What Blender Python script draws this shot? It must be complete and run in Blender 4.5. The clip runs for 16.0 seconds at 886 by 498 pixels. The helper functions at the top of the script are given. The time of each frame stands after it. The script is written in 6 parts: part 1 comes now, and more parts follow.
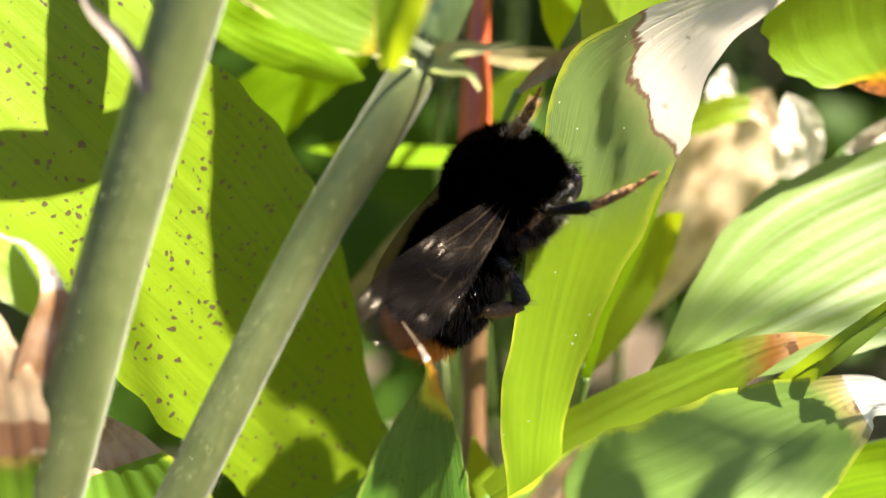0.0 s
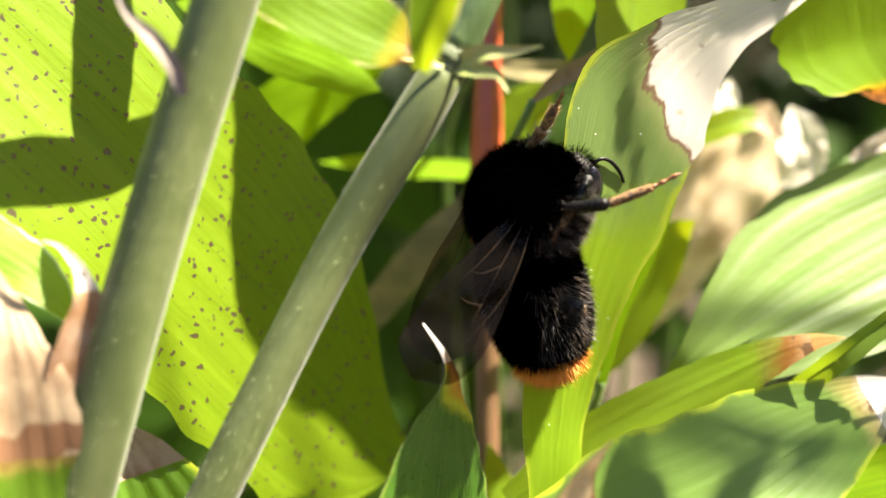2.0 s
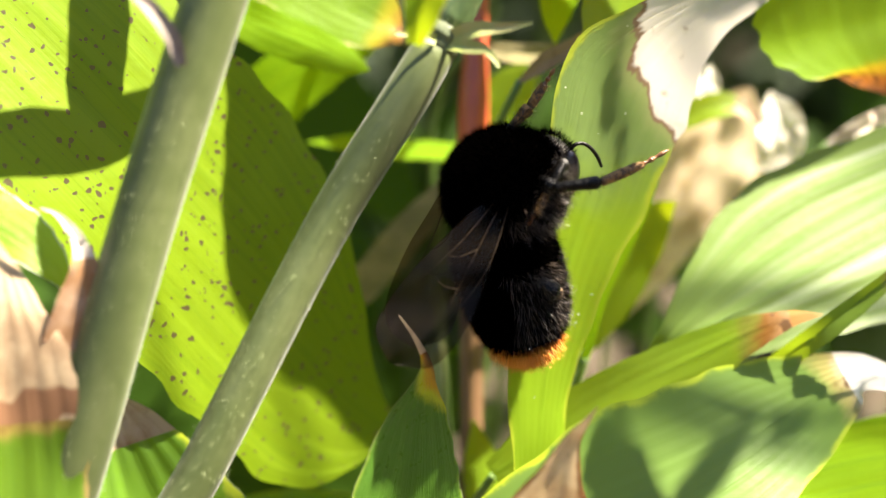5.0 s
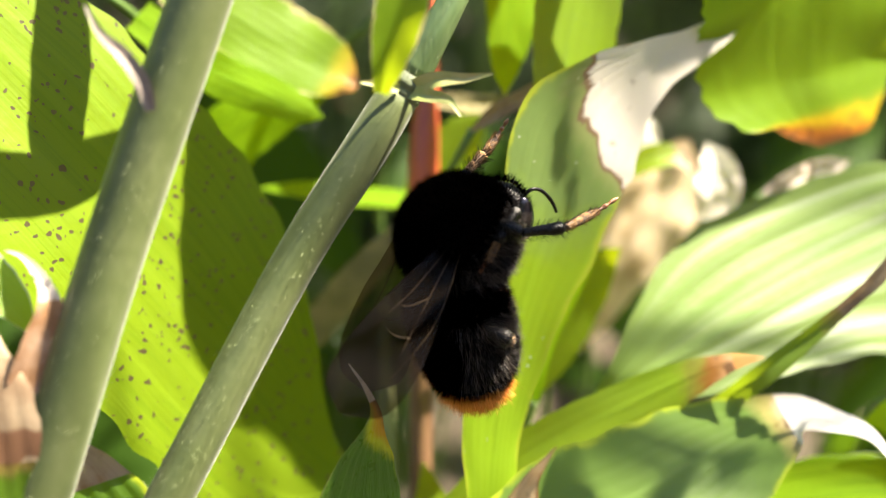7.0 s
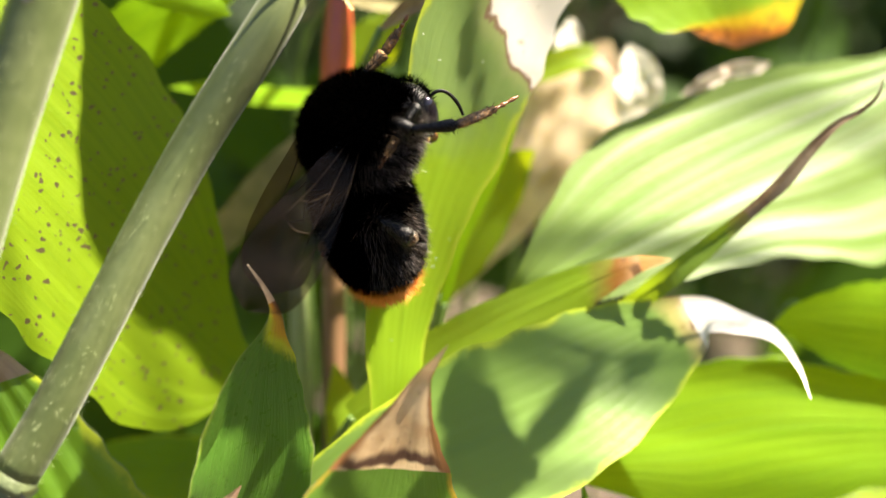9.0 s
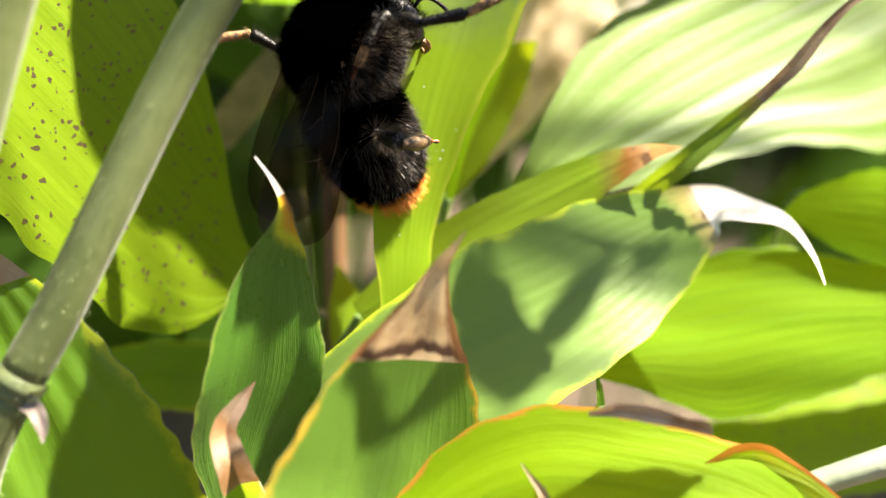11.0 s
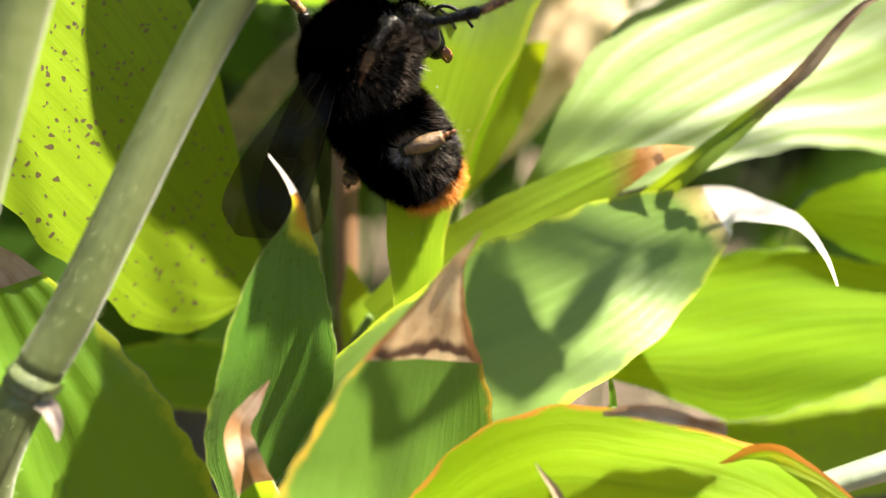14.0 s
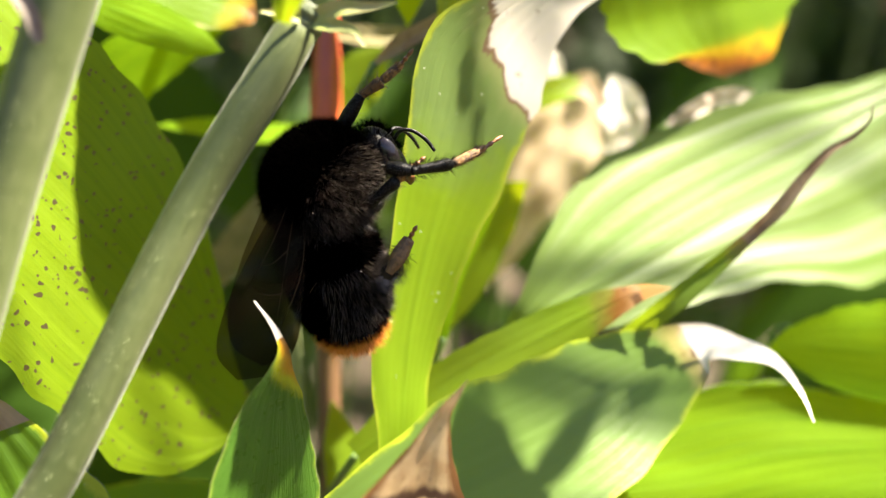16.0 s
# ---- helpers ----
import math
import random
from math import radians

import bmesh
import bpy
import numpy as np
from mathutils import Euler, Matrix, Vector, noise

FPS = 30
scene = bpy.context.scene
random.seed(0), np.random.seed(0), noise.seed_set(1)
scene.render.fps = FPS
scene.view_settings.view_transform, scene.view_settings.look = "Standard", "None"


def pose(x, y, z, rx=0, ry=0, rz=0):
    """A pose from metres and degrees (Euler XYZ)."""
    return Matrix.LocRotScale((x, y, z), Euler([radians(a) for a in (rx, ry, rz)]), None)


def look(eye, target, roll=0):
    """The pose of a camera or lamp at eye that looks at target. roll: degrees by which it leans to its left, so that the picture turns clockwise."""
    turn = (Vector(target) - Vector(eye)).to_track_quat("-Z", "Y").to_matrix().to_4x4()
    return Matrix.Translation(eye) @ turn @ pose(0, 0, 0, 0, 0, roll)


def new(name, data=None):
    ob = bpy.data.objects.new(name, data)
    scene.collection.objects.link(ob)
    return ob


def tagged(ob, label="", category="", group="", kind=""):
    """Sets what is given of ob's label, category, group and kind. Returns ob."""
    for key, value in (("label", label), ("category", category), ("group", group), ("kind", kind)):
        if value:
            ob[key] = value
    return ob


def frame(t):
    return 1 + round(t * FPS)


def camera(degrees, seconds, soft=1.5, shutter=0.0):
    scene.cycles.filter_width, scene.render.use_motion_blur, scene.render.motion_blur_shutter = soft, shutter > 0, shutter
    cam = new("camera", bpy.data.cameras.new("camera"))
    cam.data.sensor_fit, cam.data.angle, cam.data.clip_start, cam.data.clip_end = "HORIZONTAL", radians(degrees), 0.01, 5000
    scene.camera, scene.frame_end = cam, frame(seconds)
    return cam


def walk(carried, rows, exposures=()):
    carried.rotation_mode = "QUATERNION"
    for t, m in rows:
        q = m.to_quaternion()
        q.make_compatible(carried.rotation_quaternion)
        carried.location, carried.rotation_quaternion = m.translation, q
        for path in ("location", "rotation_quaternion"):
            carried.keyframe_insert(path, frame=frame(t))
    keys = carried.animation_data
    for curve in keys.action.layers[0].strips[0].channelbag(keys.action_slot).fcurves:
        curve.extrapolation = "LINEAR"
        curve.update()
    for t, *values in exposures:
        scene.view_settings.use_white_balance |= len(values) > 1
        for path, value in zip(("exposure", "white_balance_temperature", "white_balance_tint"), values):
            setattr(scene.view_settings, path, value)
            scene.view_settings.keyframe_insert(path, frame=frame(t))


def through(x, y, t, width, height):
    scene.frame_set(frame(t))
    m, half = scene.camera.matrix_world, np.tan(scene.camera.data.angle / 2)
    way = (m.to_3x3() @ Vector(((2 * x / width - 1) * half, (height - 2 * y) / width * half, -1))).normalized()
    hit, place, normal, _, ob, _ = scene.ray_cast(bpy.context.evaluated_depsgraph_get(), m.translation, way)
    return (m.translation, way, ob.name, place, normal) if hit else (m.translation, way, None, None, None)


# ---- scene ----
# Lengths below are in millimetres unless a name says otherwise; MM turns them into metres.
MM = 0.001
cam = camera(38.3, 16.0, soft=1.0)
cam.data.dof.use_dof = True
cam.data.dof.focus_distance = 0.091
cam.data.dof.aperture_fstop = 15.0
EYE, TILT = 150.0, -25.0
# seconds, place and yaw, pitch, roll of the camera from its first stand
ROWS = [
    (0.0, 0.000, 0.000, 0.000, -0.000, -0.000, -0.000),
    (0.5, -1.039, -0.784, -1.192, -0.025, 0.554, 0.175),
    (1.0, -3.462, -0.869, -1.821, -0.781, 1.046, 0.289),
    (1.5, -3.428, -0.565, -0.061, -1.101, 0.887, 0.216),
    (2.0, -3.919, -1.063, -2.535, -1.431, 1.770, 0.440),
    (2.5, -7.956, -1.173, -3.410, -2.219, 1.894, 0.380),
    (3.0, -5.933, -1.462, -4.674, -1.752, 1.369, 0.363),
    (3.5, -3.846, -1.594, -3.605, -1.433, 0.854, 0.090),
    (4.0, -1.804, -1.820, -3.368, -1.061, 0.765, -0.308),
    (6.5, -11.423, -4.051, -6.112, -6.306, 3.903, 0.268),
    (7.0, -8.434, -4.591, -4.940, -6.514, 4.014, -0.021),
    (7.5, -8.181, -4.548, -5.199, -6.722, 4.140, 0.021),
    (8.0, -8.618, -4.944, -6.195, -6.782, 3.952, 0.144),
    (8.5, -6.925, -5.301, -6.193, -6.820, 3.634, 0.231),
    (9.0, -2.922, -4.278, -5.816, -7.655, 0.080, -0.239),
    (9.5, -2.109, -5.220, -6.327, -8.167, -0.985, 0.149),
    (10.0, -4.438, -3.174, -7.791, -8.921, -1.783, 0.597),
    (12.5, -6.568, -1.154, -9.197, -9.565, -3.307, 1.017),
    (13.0, -5.902, -2.446, -9.141, -9.698, -3.199, 0.888),
    (13.5, -6.498, -1.790, -9.308, -9.694, -2.825, 0.790),
    (14.0, -7.133, -1.460, -9.034, -9.403, -2.880, 0.802),
    (14.5, -8.539, -0.813, -7.953, -9.457, -2.781, 0.809),
    (15.0, -12.292, -1.277, -5.225, -9.107, -2.017, 1.289),
    (15.5, -12.522, -1.554, -4.605, -10.136, 0.332, 0.967),
    (16.0, -8.635, -2.916, -5.405, -10.905, 1.368, 1.194),
]
walk(cam, [(t, pose(0, 0, EYE * MM, TILT) @ pose(x * MM, y * MM, z * MM, 90 + pitch, roll, yaw))
           for t, x, y, z, yaw, pitch, roll in ROWS])

# ---- light ----
SUN_TO = Vector((0.50, 0.14, 0.85)).normalized()
world = bpy.data.worlds.new("world")
scene.world = world
world.use_nodes = True
wt = world.node_tree
sky = wt.nodes.new("ShaderNodeTexSky")
sky.sky_type = "NISHITA"
sky.sun_disc = False
sky.sun_elevation = math.asin(SUN_TO.z)
sky.sun_rotation = math.atan2(SUN_TO.x, SUN_TO.y)
wt.links.new(sky.outputs[0], wt.nodes["Background"].inputs[0])
wt.nodes["Background"].inputs[1].default_value = 0.05
sky.air_density = 0.7
sun = new("sun", bpy.data.lights.new("sun", "SUN"))
sun.data.energy = 5.0
sun.data.angle = radians(0.5)
sun.data.color = (1.0, 0.885, 0.70)
sun.matrix_world = look(SUN_TO * 2, (0, 0, 0))
scene.view_settings.exposure = 3.24


# ---- materials ----
def nodes(name):
    m = bpy.data.materials.new(name)
    m.use_nodes = True
    t = m.node_tree
    return m, t, t.nodes["Principled BSDF"], t.nodes["Material Output"]


def mixed(t, fac, a, b, kind="MIX"):
    """A colour mix; fac, a and b are sockets or values."""
    n = t.nodes.new("ShaderNodeMix")
    n.data_type, n.blend_type = "RGBA", kind
    for i, v in ((0, fac), (6, a), (7, b)):
        if isinstance(v, bpy.types.NodeSocket):
            t.links.new(v, n.inputs[i])
        else:
            n.inputs[i].default_value = v if i == 0 else (*v, 1)
    return n.outputs[2]


def sums(t, op, a, b=0.0, c=0.0, clamp=False):
    n = t.nodes.new("ShaderNodeMath")
    n.operation, n.use_clamp = op, clamp
    for i, v in enumerate((a, b, c)):
        if isinstance(v, bpy.types.NodeSocket):
            t.links.new(v, n.inputs[i])
        else:
            n.inputs[i].default_value = v
    return n.outputs[0]


def step(t, v, lo, hi):
    n = t.nodes.new("ShaderNodeMapRange")
    n.interpolation_type = "SMOOTHSTEP"
    t.links.new(v, n.inputs[0])
    n.inputs[1].default_value, n.inputs[2].default_value = lo, hi
    return n.outputs[0]


def noisy(t, vec, scale, detail=3.0, rough=0.55):
    n = t.nodes.new("ShaderNodeTexNoise")
    n.inputs["Scale"].default_value, n.inputs["Detail"].default_value, n.inputs["Roughness"].default_value = scale, detail, rough
    t.links.new(vec, n.inputs["Vector"])
    return n.outputs["Fac"]


def stretched(t, vec, x, y, z=1.0):
    n = t.nodes.new("ShaderNodeMapping")
    n.inputs["Scale"].default_value = (x, y, z)
    t.links.new(vec, n.inputs["Vector"])
    return n.outputs[0]


def leaf_material(name, base, glow, through=0.45, rough=0.38, spec=0.22, veins=40, vein_bump=0.4, spots=0.0, wax=0.0,
                  tip=None, tip_from=0.9, tip_soft=0.1, side=0.0, rim=None, mottled=0.25, patch=None, rim_from=0.95, sheen_streak=None, pale=None, specks=False, furrow=None, coat=0.36):
    """A living leaf: base is the reflected colour, glow the colour of light that passes through it. Leaf space: u across, v along."""
    m, t, bsdf, out = nodes(name)
    uv = t.nodes.new("ShaderNodeUVMap").outputs[0]
    sep = t.nodes.new("ShaderNodeSeparateXYZ")
    t.links.new(uv, sep.inputs[0])
    u, v = sep.outputs[0], sep.outputs[1]
    place = t.nodes.new("ShaderNodeTexCoord").outputs["Object"]
    big = noisy(t, place, 160, 3)
    fine = noisy(t, place, 1500, 4)
    lines = noisy(t, stretched(t, uv, veins, 1.2), 1.0, 3, 0.7)
    lines2 = noisy(t, stretched(t, uv, veins * 4, 3.0), 1.0, 2, 0.6)
    cells = noisy(t, stretched(t, uv, veins * 1.2, 60), 1.0, 2)
    vein = step(t, lines, 0.42, 0.62)
    col = mixed(t, sums(t, "MULTIPLY", big, mottled * 2), base, [c * 0.62 for c in base])
    col = mixed(t, sums(t, "MULTIPLY", vein, 0.13), col, [min(1, c * 1.5 + 0.01) for c in base])
    col = mixed(t, sums(t, "MULTIPLY", lines2, 0.20), col, [c * 0.5 for c in base])
    lit = mixed(t, sums(t, "MULTIPLY", vein, 0.18), glow, [c * 0.72 for c in glow])
    lit = mixed(t, sums(t, "MULTIPLY", lines2, 0.20), lit, [min(1, c * 1.15) for c in glow])
    lit = mixed(t, sums(t, "MULTIPLY", big, mottled), lit, [glow[0] * 0.75, glow[1] * 0.9, glow[2] * 0.8])
    opaque = None

    def over(mask, c, c_lit=None):
        nonlocal col, lit
        col = mixed(t, mask, col, c)
        lit = mixed(t, mask, lit, c_lit or c)

    # pale lengthwise streaks: reflected sunlight painted into the leaf colour
    if sheen_streak:
        tint, amount, count = sheen_streak
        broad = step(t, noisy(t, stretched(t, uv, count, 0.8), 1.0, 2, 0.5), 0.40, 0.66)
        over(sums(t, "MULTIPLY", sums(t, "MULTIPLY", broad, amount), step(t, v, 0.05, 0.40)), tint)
    if furrow:
        tint, amount, count = furrow
        n = noisy(t, stretched(t, uv, count, 0.7), 1.0, 2, 0.6)
        thin = sums(t, "SUBTRACT", 1.0, step(t, sums(t, "ABSOLUTE", sums(t, "SUBTRACT", n, 0.5)), 0.008, 0.05))
        over(sums(t, "MULTIPLY", sums(t, "MULTIPLY", thin, amount), step(t, v, 0.02, 0.25)), tint)
    if pale:
        lo, hi, tint = pale
        over(sums(t, "MULTIPLY", step(t, sums(t, "ADD", v, sums(t, "MULTIPLY", sums(t, "SUBTRACT", big, 0.5), 0.25)), lo, hi), 0.75), tint)
    if rim:
        edge = sums(t, "ABSOLUTE", sums(t, "MULTIPLY_ADD", u, 2.0, -1.0))
        ragged = sums(t, "MULTIPLY_ADD", noisy(t, place, 420, 5, 0.65), 0.34, -0.11)
        over(sums(t, "MULTIPLY", step(t, sums(t, "ADD", edge, ragged), rim_from, rim_from + 0.11), 0.85), rim)
    if tip:
        along = sums(t, "ADD", sums(t, "ADD", v, sums(t, "MULTIPLY", sums(t, "SUBTRACT", u, 0.5), side)),
                     sums(t, "MULTIPLY", sums(t, "SUBTRACT", sums(t, "ADD", sums(t, "MULTIPLY", lines, 0.35), sums(t, "MULTIPLY", noisy(t, place, 420, 4), 0.65)), 0.5), tip_soft * 2.6))
        for k, c in enumerate(tip):
            at = tip_from + k * tip_soft * 0.9
            over(step(t, along, at - tip_soft * 0.5, at + tip_soft * 0.5), c)
        rot = sums(t, "MULTIPLY", step(t, along, tip_from, tip_from + tip_soft), step(t, noisy(t, place, 520, 4, 0.65), 0.54, 0.63))
        over(sums(t, "MULTIPLY", rot, 0.85), (0.09, 0.04, 0.014))
    if patch:
        # a bleached end that runs further down one side, bordered by a grey brown line
        at, lean, c, border = patch
        edge = sums(t, "ADD", sums(t, "ADD", v, sums(t, "MULTIPLY", sums(t, "SUBTRACT", u, 0.5), lean)),
                    sums(t, "MULTIPLY", sums(t, "SUBTRACT", noisy(t, stretched(t, uv, 5, 9), 1.0, 4), 0.5), 0.10))
        edge = sums(t, "MAXIMUM", edge, sums(t, "MULTIPLY_ADD", v, 4.0, at - 0.745 * 4.0))
        over(step(t, edge, at - 0.045, at - 0.005), (0.24, 0.28, 0.10))
        over(step(t, edge, at - 0.008, at - 0.002), border)
        over(step(t, edge, at + 0.001, at + 0.010), c)
        over(sums(t, "MULTIPLY", step(t, edge, at + 0.004, at + 0.02), step(t, noisy(t, place, 420, 4, 0.65), 0.60, 0.72)), (0.40, 0.32, 0.26))
    if specks:
        dust = t.nodes.new("ShaderNodeTexVoronoi")
        dust.inputs["Scale"].default_value = 1500.0
        t.links.new(place, dust.inputs["Vector"])
        grain = sums(t, "MULTIPLY", step(t, noisy(t, dust.outputs["Position"], 4000, 0), 0.60, 0.70), 0.13)
        over(step(t, sums(t, "SUBTRACT", grain, dust.outputs["Distance"]), 0.0, 0.03), (0.7, 0.7, 0.55))
    if spots:
        vor = t.nodes.new("ShaderNodeTexVoronoi")
        vor.inputs["Scale"].default_value = 1450.0
        warp = t.nodes.new("ShaderNodeVectorMath")
        warp.operation = "ADD"
        nz = t.nodes.new("ShaderNodeTexNoise")
        nz.inputs["Scale"].default_value = 900.0
        t.links.new(place, nz.inputs["Vector"])
        sc = t.nodes.new("ShaderNodeVectorMath")
        sc.operation = "SCALE"
        sc.inputs["Scale"].default_value = 0.0011
        t.links.new(nz.outputs["Color"], sc.inputs[0])
        t.links.new(place, warp.inputs[0])
        t.links.new(sc.outputs[0], warp.inputs[1])
        t.links.new(warp.outputs[0], vor.inputs["Vector"])
        size = sums(t, "MULTIPLY", step(t, sums(t, "ADD", noisy(t, vor.outputs["Position"], 3000, 0), sums(t, "MULTIPLY", big, 0.4)), 0.46, 0.84), spots)
        mask = step(t, sums(t, "SUBTRACT", size, vor.outputs["Distance"]), 0.0, 0.06)
        over(mask, (0.042, 0.034, 0.016), (0.40, 0.32, 0.08))
    bump = t.nodes.new("ShaderNodeBump")
    bump.inputs["Strength"].default_value = vein_bump
    bump.inputs["Distance"].default_value = 0.0002
    t.links.new(sums(t, "ADD", sums(t, "ADD", lines, sums(t, "MULTIPLY", cells, 0.25)), sums(t, "MULTIPLY", fine, 0.3)), bump.inputs["Height"])
    t.links.new(col, bsdf.inputs["Base Color"])
    t.links.new(bump.outputs[0], bsdf.inputs["Normal"])
    t.links.new(sums(t, "MULTIPLY_ADD", fine, 0.25, rough - 0.12), bsdf.inputs["Roughness"])
    bsdf.inputs["Specular IOR Level"].default_value = spec
    if wax:
        bsdf.inputs["Coat Weight"].default_value = wax
        bsdf.inputs["Coat Roughness"].default_value = coat
        t.links.new(bump.outputs[0], bsdf.inputs["Coat Normal"])
    tr = t.nodes.new("ShaderNodeBsdfTranslucent")
    t.links.new(lit, tr.inputs[0])
    mix = t.nodes.new("ShaderNodeMixShader")
    mix.inputs[0].default_value = through
    t.links.new(bsdf.outputs[0], mix.inputs[1])
    t.links.new(tr.outputs[0], mix.inputs[2])
    t.links.new(mix.outputs[0], out.inputs[0])
    return m


def dry_material(name, a, b, through=0.25, band=None, veins=30, rough=0.7, rim=None):
    """Dead leaf tissue between the colours a and b, with fibres along it; band is a dark line at its foot."""
    m, t, bsdf, out = nodes(name)
    uv = t.nodes.new("ShaderNodeUVMap").outputs[0]
    sep = t.nodes.new("ShaderNodeSeparateXYZ")
    t.links.new(uv, sep.inputs[0])
    place = t.nodes.new("ShaderNodeTexCoord").outputs["Object"]
    big = noisy(t, place, 330, 4)
    lines = noisy(t, stretched(t, uv, veins, 1.5), 1.0, 4, 0.7)
    col = mixed(t, step(t, big, 0.38, 0.66), a, b)
    col = mixed(t, sums(t, "MULTIPLY", step(t, lines, 0.4, 0.7), 0.22), col, [c * 0.55 for c in a])
    col = mixed(t, sums(t, "MULTIPLY", step(t, noisy(t, place, 1400, 3), 0.6, 0.72), 0.35), col, [c * 0.35 for c in b])
    if band:
        lo, hi, c = band
        edge = sums(t, "ADD", sep.outputs[1], sums(t, "MULTIPLY", sums(t, "SUBTRACT", noisy(t, stretched(t, uv, 2.2, 1.5), 1.0, 3, 0.5), 0.5), 0.20))
        col = mixed(t, sums(t, "MULTIPLY", step(t, edge, lo - 0.012, lo), sums(t, "SUBTRACT", 1.0, step(t, edge, hi - 0.01, hi + 0.015))), col, c)
    if rim:
        side = sums(t, "ABSOLUTE", sums(t, "MULTIPLY_ADD", sep.outputs[0], 2.0, -1.0))
        col = mixed(t, step(t, sums(t, "ADD", side, sums(t, "MULTIPLY", big, 0.35)), 0.86, 1.1), col, rim)
    t.links.new(col, bsdf.inputs["Base Color"])
    bsdf.inputs["Roughness"].default_value = rough
    bump = t.nodes.new("ShaderNodeBump")
    bump.inputs["Strength"].default_value = 0.3
    bump.inputs["Distance"].default_value = 0.0002
    t.links.new(sums(t, "ADD", lines, big), bump.inputs["Height"])
    t.links.new(bump.outputs[0], bsdf.inputs["Normal"])
    tr = t.nodes.new("ShaderNodeBsdfTranslucent")
    t.links.new(col, tr.inputs[0])
    mix = t.nodes.new("ShaderNodeMixShader")
    mix.inputs[0].default_value = through
    t.links.new(bsdf.outputs[0], mix.inputs[1])
    t.links.new(tr.outputs[0], mix.inputs[2])
    t.links.new(mix.outputs[0], out.inputs[0])
    return m


def plain_material(name, a, b, rough=0.5, scale=300, bump=0.3, stretch=(1, 1, 1), spec=0.5, fuzz=0.0):
    m, t, bsdf, out = nodes(name)
    bsdf.inputs["Sheen Weight"].default_value, bsdf.inputs["Sheen Roughness"].default_value = fuzz, 0.35
    place = stretched(t, t.nodes.new("ShaderNodeTexCoord").outputs["Object"], *stretch)
    n = noisy(t, place, scale, 4)
    t.links.new(mixed(t, step(t, n, 0.35, 0.68), a, b), bsdf.inputs["Base Color"])
    bsdf.inputs["Roughness"].default_value = rough
    bsdf.inputs["Specular IOR Level"].default_value = spec
    bp = t.nodes.new("ShaderNodeBump")
    bp.inputs["Strength"].default_value, bp.inputs["Distance"].default_value = bump, 0.0003
    t.links.new(noisy(t, place, scale * 3, 4), bp.inputs["Height"])
    t.links.new(bp.outputs[0], bsdf.inputs["Normal"])
    return m


GREEN, GLOW = (0.120, 0.200, 0.009), (0.502, 0.580, 0.007)
LEAF_SPOT = leaf_material("leaf_spotted", (0.122, 0.190, 0.005), (0.38, 0.52, 0.007), 0.30, 0.46, spec=0.16, veins=22, vein_bump=0.25, furrow=((0.095, 0.18, 0.005), 0.22, 18.0), spots=0.32)
LEAF_PALE = leaf_material("leaf_pale", (0.15, 0.26, 0.02), (0.46, 0.62, 0.02), 0.45, 0.4, rim=(0.6, 0.6, 0.5))
LEAF_RUSTY = leaf_material("leaf_rusty", (0.17, 0.25, 0.006), (0.56, 0.64, 0.006), 0.5, 0.45, veins=20, rim=(0.45, 0.14, 0.02), rim_from=0.72)
LEAF_LIME = leaf_material("leaf_lime", (0.140, 0.270, 0.003), (0.58, 0.78, 0.004), 0.55, 0.6, spec=0.07, veins=44, furrow=((0.10, 0.22, 0.003), 0.5, 34.0))
LEAF_COVER = leaf_material("leaf_cover", (0.10, 0.17, 0.008), (0.14, 0.20, 0.006), 0.15, 0.45, veins=30)
# much darker than the other greens: deep shade put into the colour
LEAF_PAINTED_SHADE = leaf_material("leaf_painted_shade", (0.022, 0.052, 0.004), (0.10, 0.18, 0.006), 0.36, 0.55, spec=0.08, veins=20)
LEAF_SPEAR = leaf_material("leaf_spear", (0.100, 0.165, 0.020), (0.28, 0.38, 0.010), 0.30, 0.40, veins=20, tip=((0.22, 0.18, 0.05), (0.26, 0.17, 0.10)), tip_from=0.45, tip_soft=0.05)
LEAF_RUSTEND = leaf_material("leaf_rust_end", GREEN, GLOW, 0.45, 0.40, veins=24, tip=((0.16, 0.17, 0.02), (0.20, 0.085, 0.015), (0.36, 0.20, 0.09)), tip_from=0.76, tip_soft=0.07, side=0.06)
LEAF_WITHER = leaf_material("leaf_withering", (0.07, 0.14, 0.009), (0.40, 0.50, 0.007), 0.4, 0.45, veins=24,
                            tip=((0.22, 0.17, 0.04), (0.14, 0.065, 0.03)), tip_from=0.34, tip_soft=0.05, rim=(0.30, 0.20, 0.08))
LEAF_BANDED = leaf_material("leaf_banded", (0.082, 0.160, 0.022), (0.22, 0.34, 0.009), 0.28, 0.36, veins=34, wax=0.1, rim=(0.45, 0.28, 0.03),
                            tip=((0.06, 0.028, 0.014),), tip_from=0.672, tip_soft=0.030)
# yellow rim colour stands for sunlight shining through the edge
LEAF_DARK = leaf_material("leaf_dark", (0.070, 0.150, 0.010), (0.30, 0.48, 0.010), 0.40, 0.38, spec=0.25, veins=18, wax=0.2, rim=(0.32, 0.38, 0.015), rim_from=0.94)
LEAF_YOUNG = leaf_material("leaf_young", (0.055, 0.130, 0.016), (0.10, 0.22, 0.008), 0.20, 0.30, veins=46, wax=0.7, coat=0.20, side=0.10, rim=(0.20, 0.28, 0.03), rim_from=1.0,
                           tip=((0.42, 0.42, 0.02), (0.48, 0.24, 0.015), (0.16, 0.07, 0.015)), tip_from=0.81, tip_soft=0.05)
LEAF_MID = leaf_material("leaf_mid", GREEN, GLOW, 0.45, 0.40, veins=34)
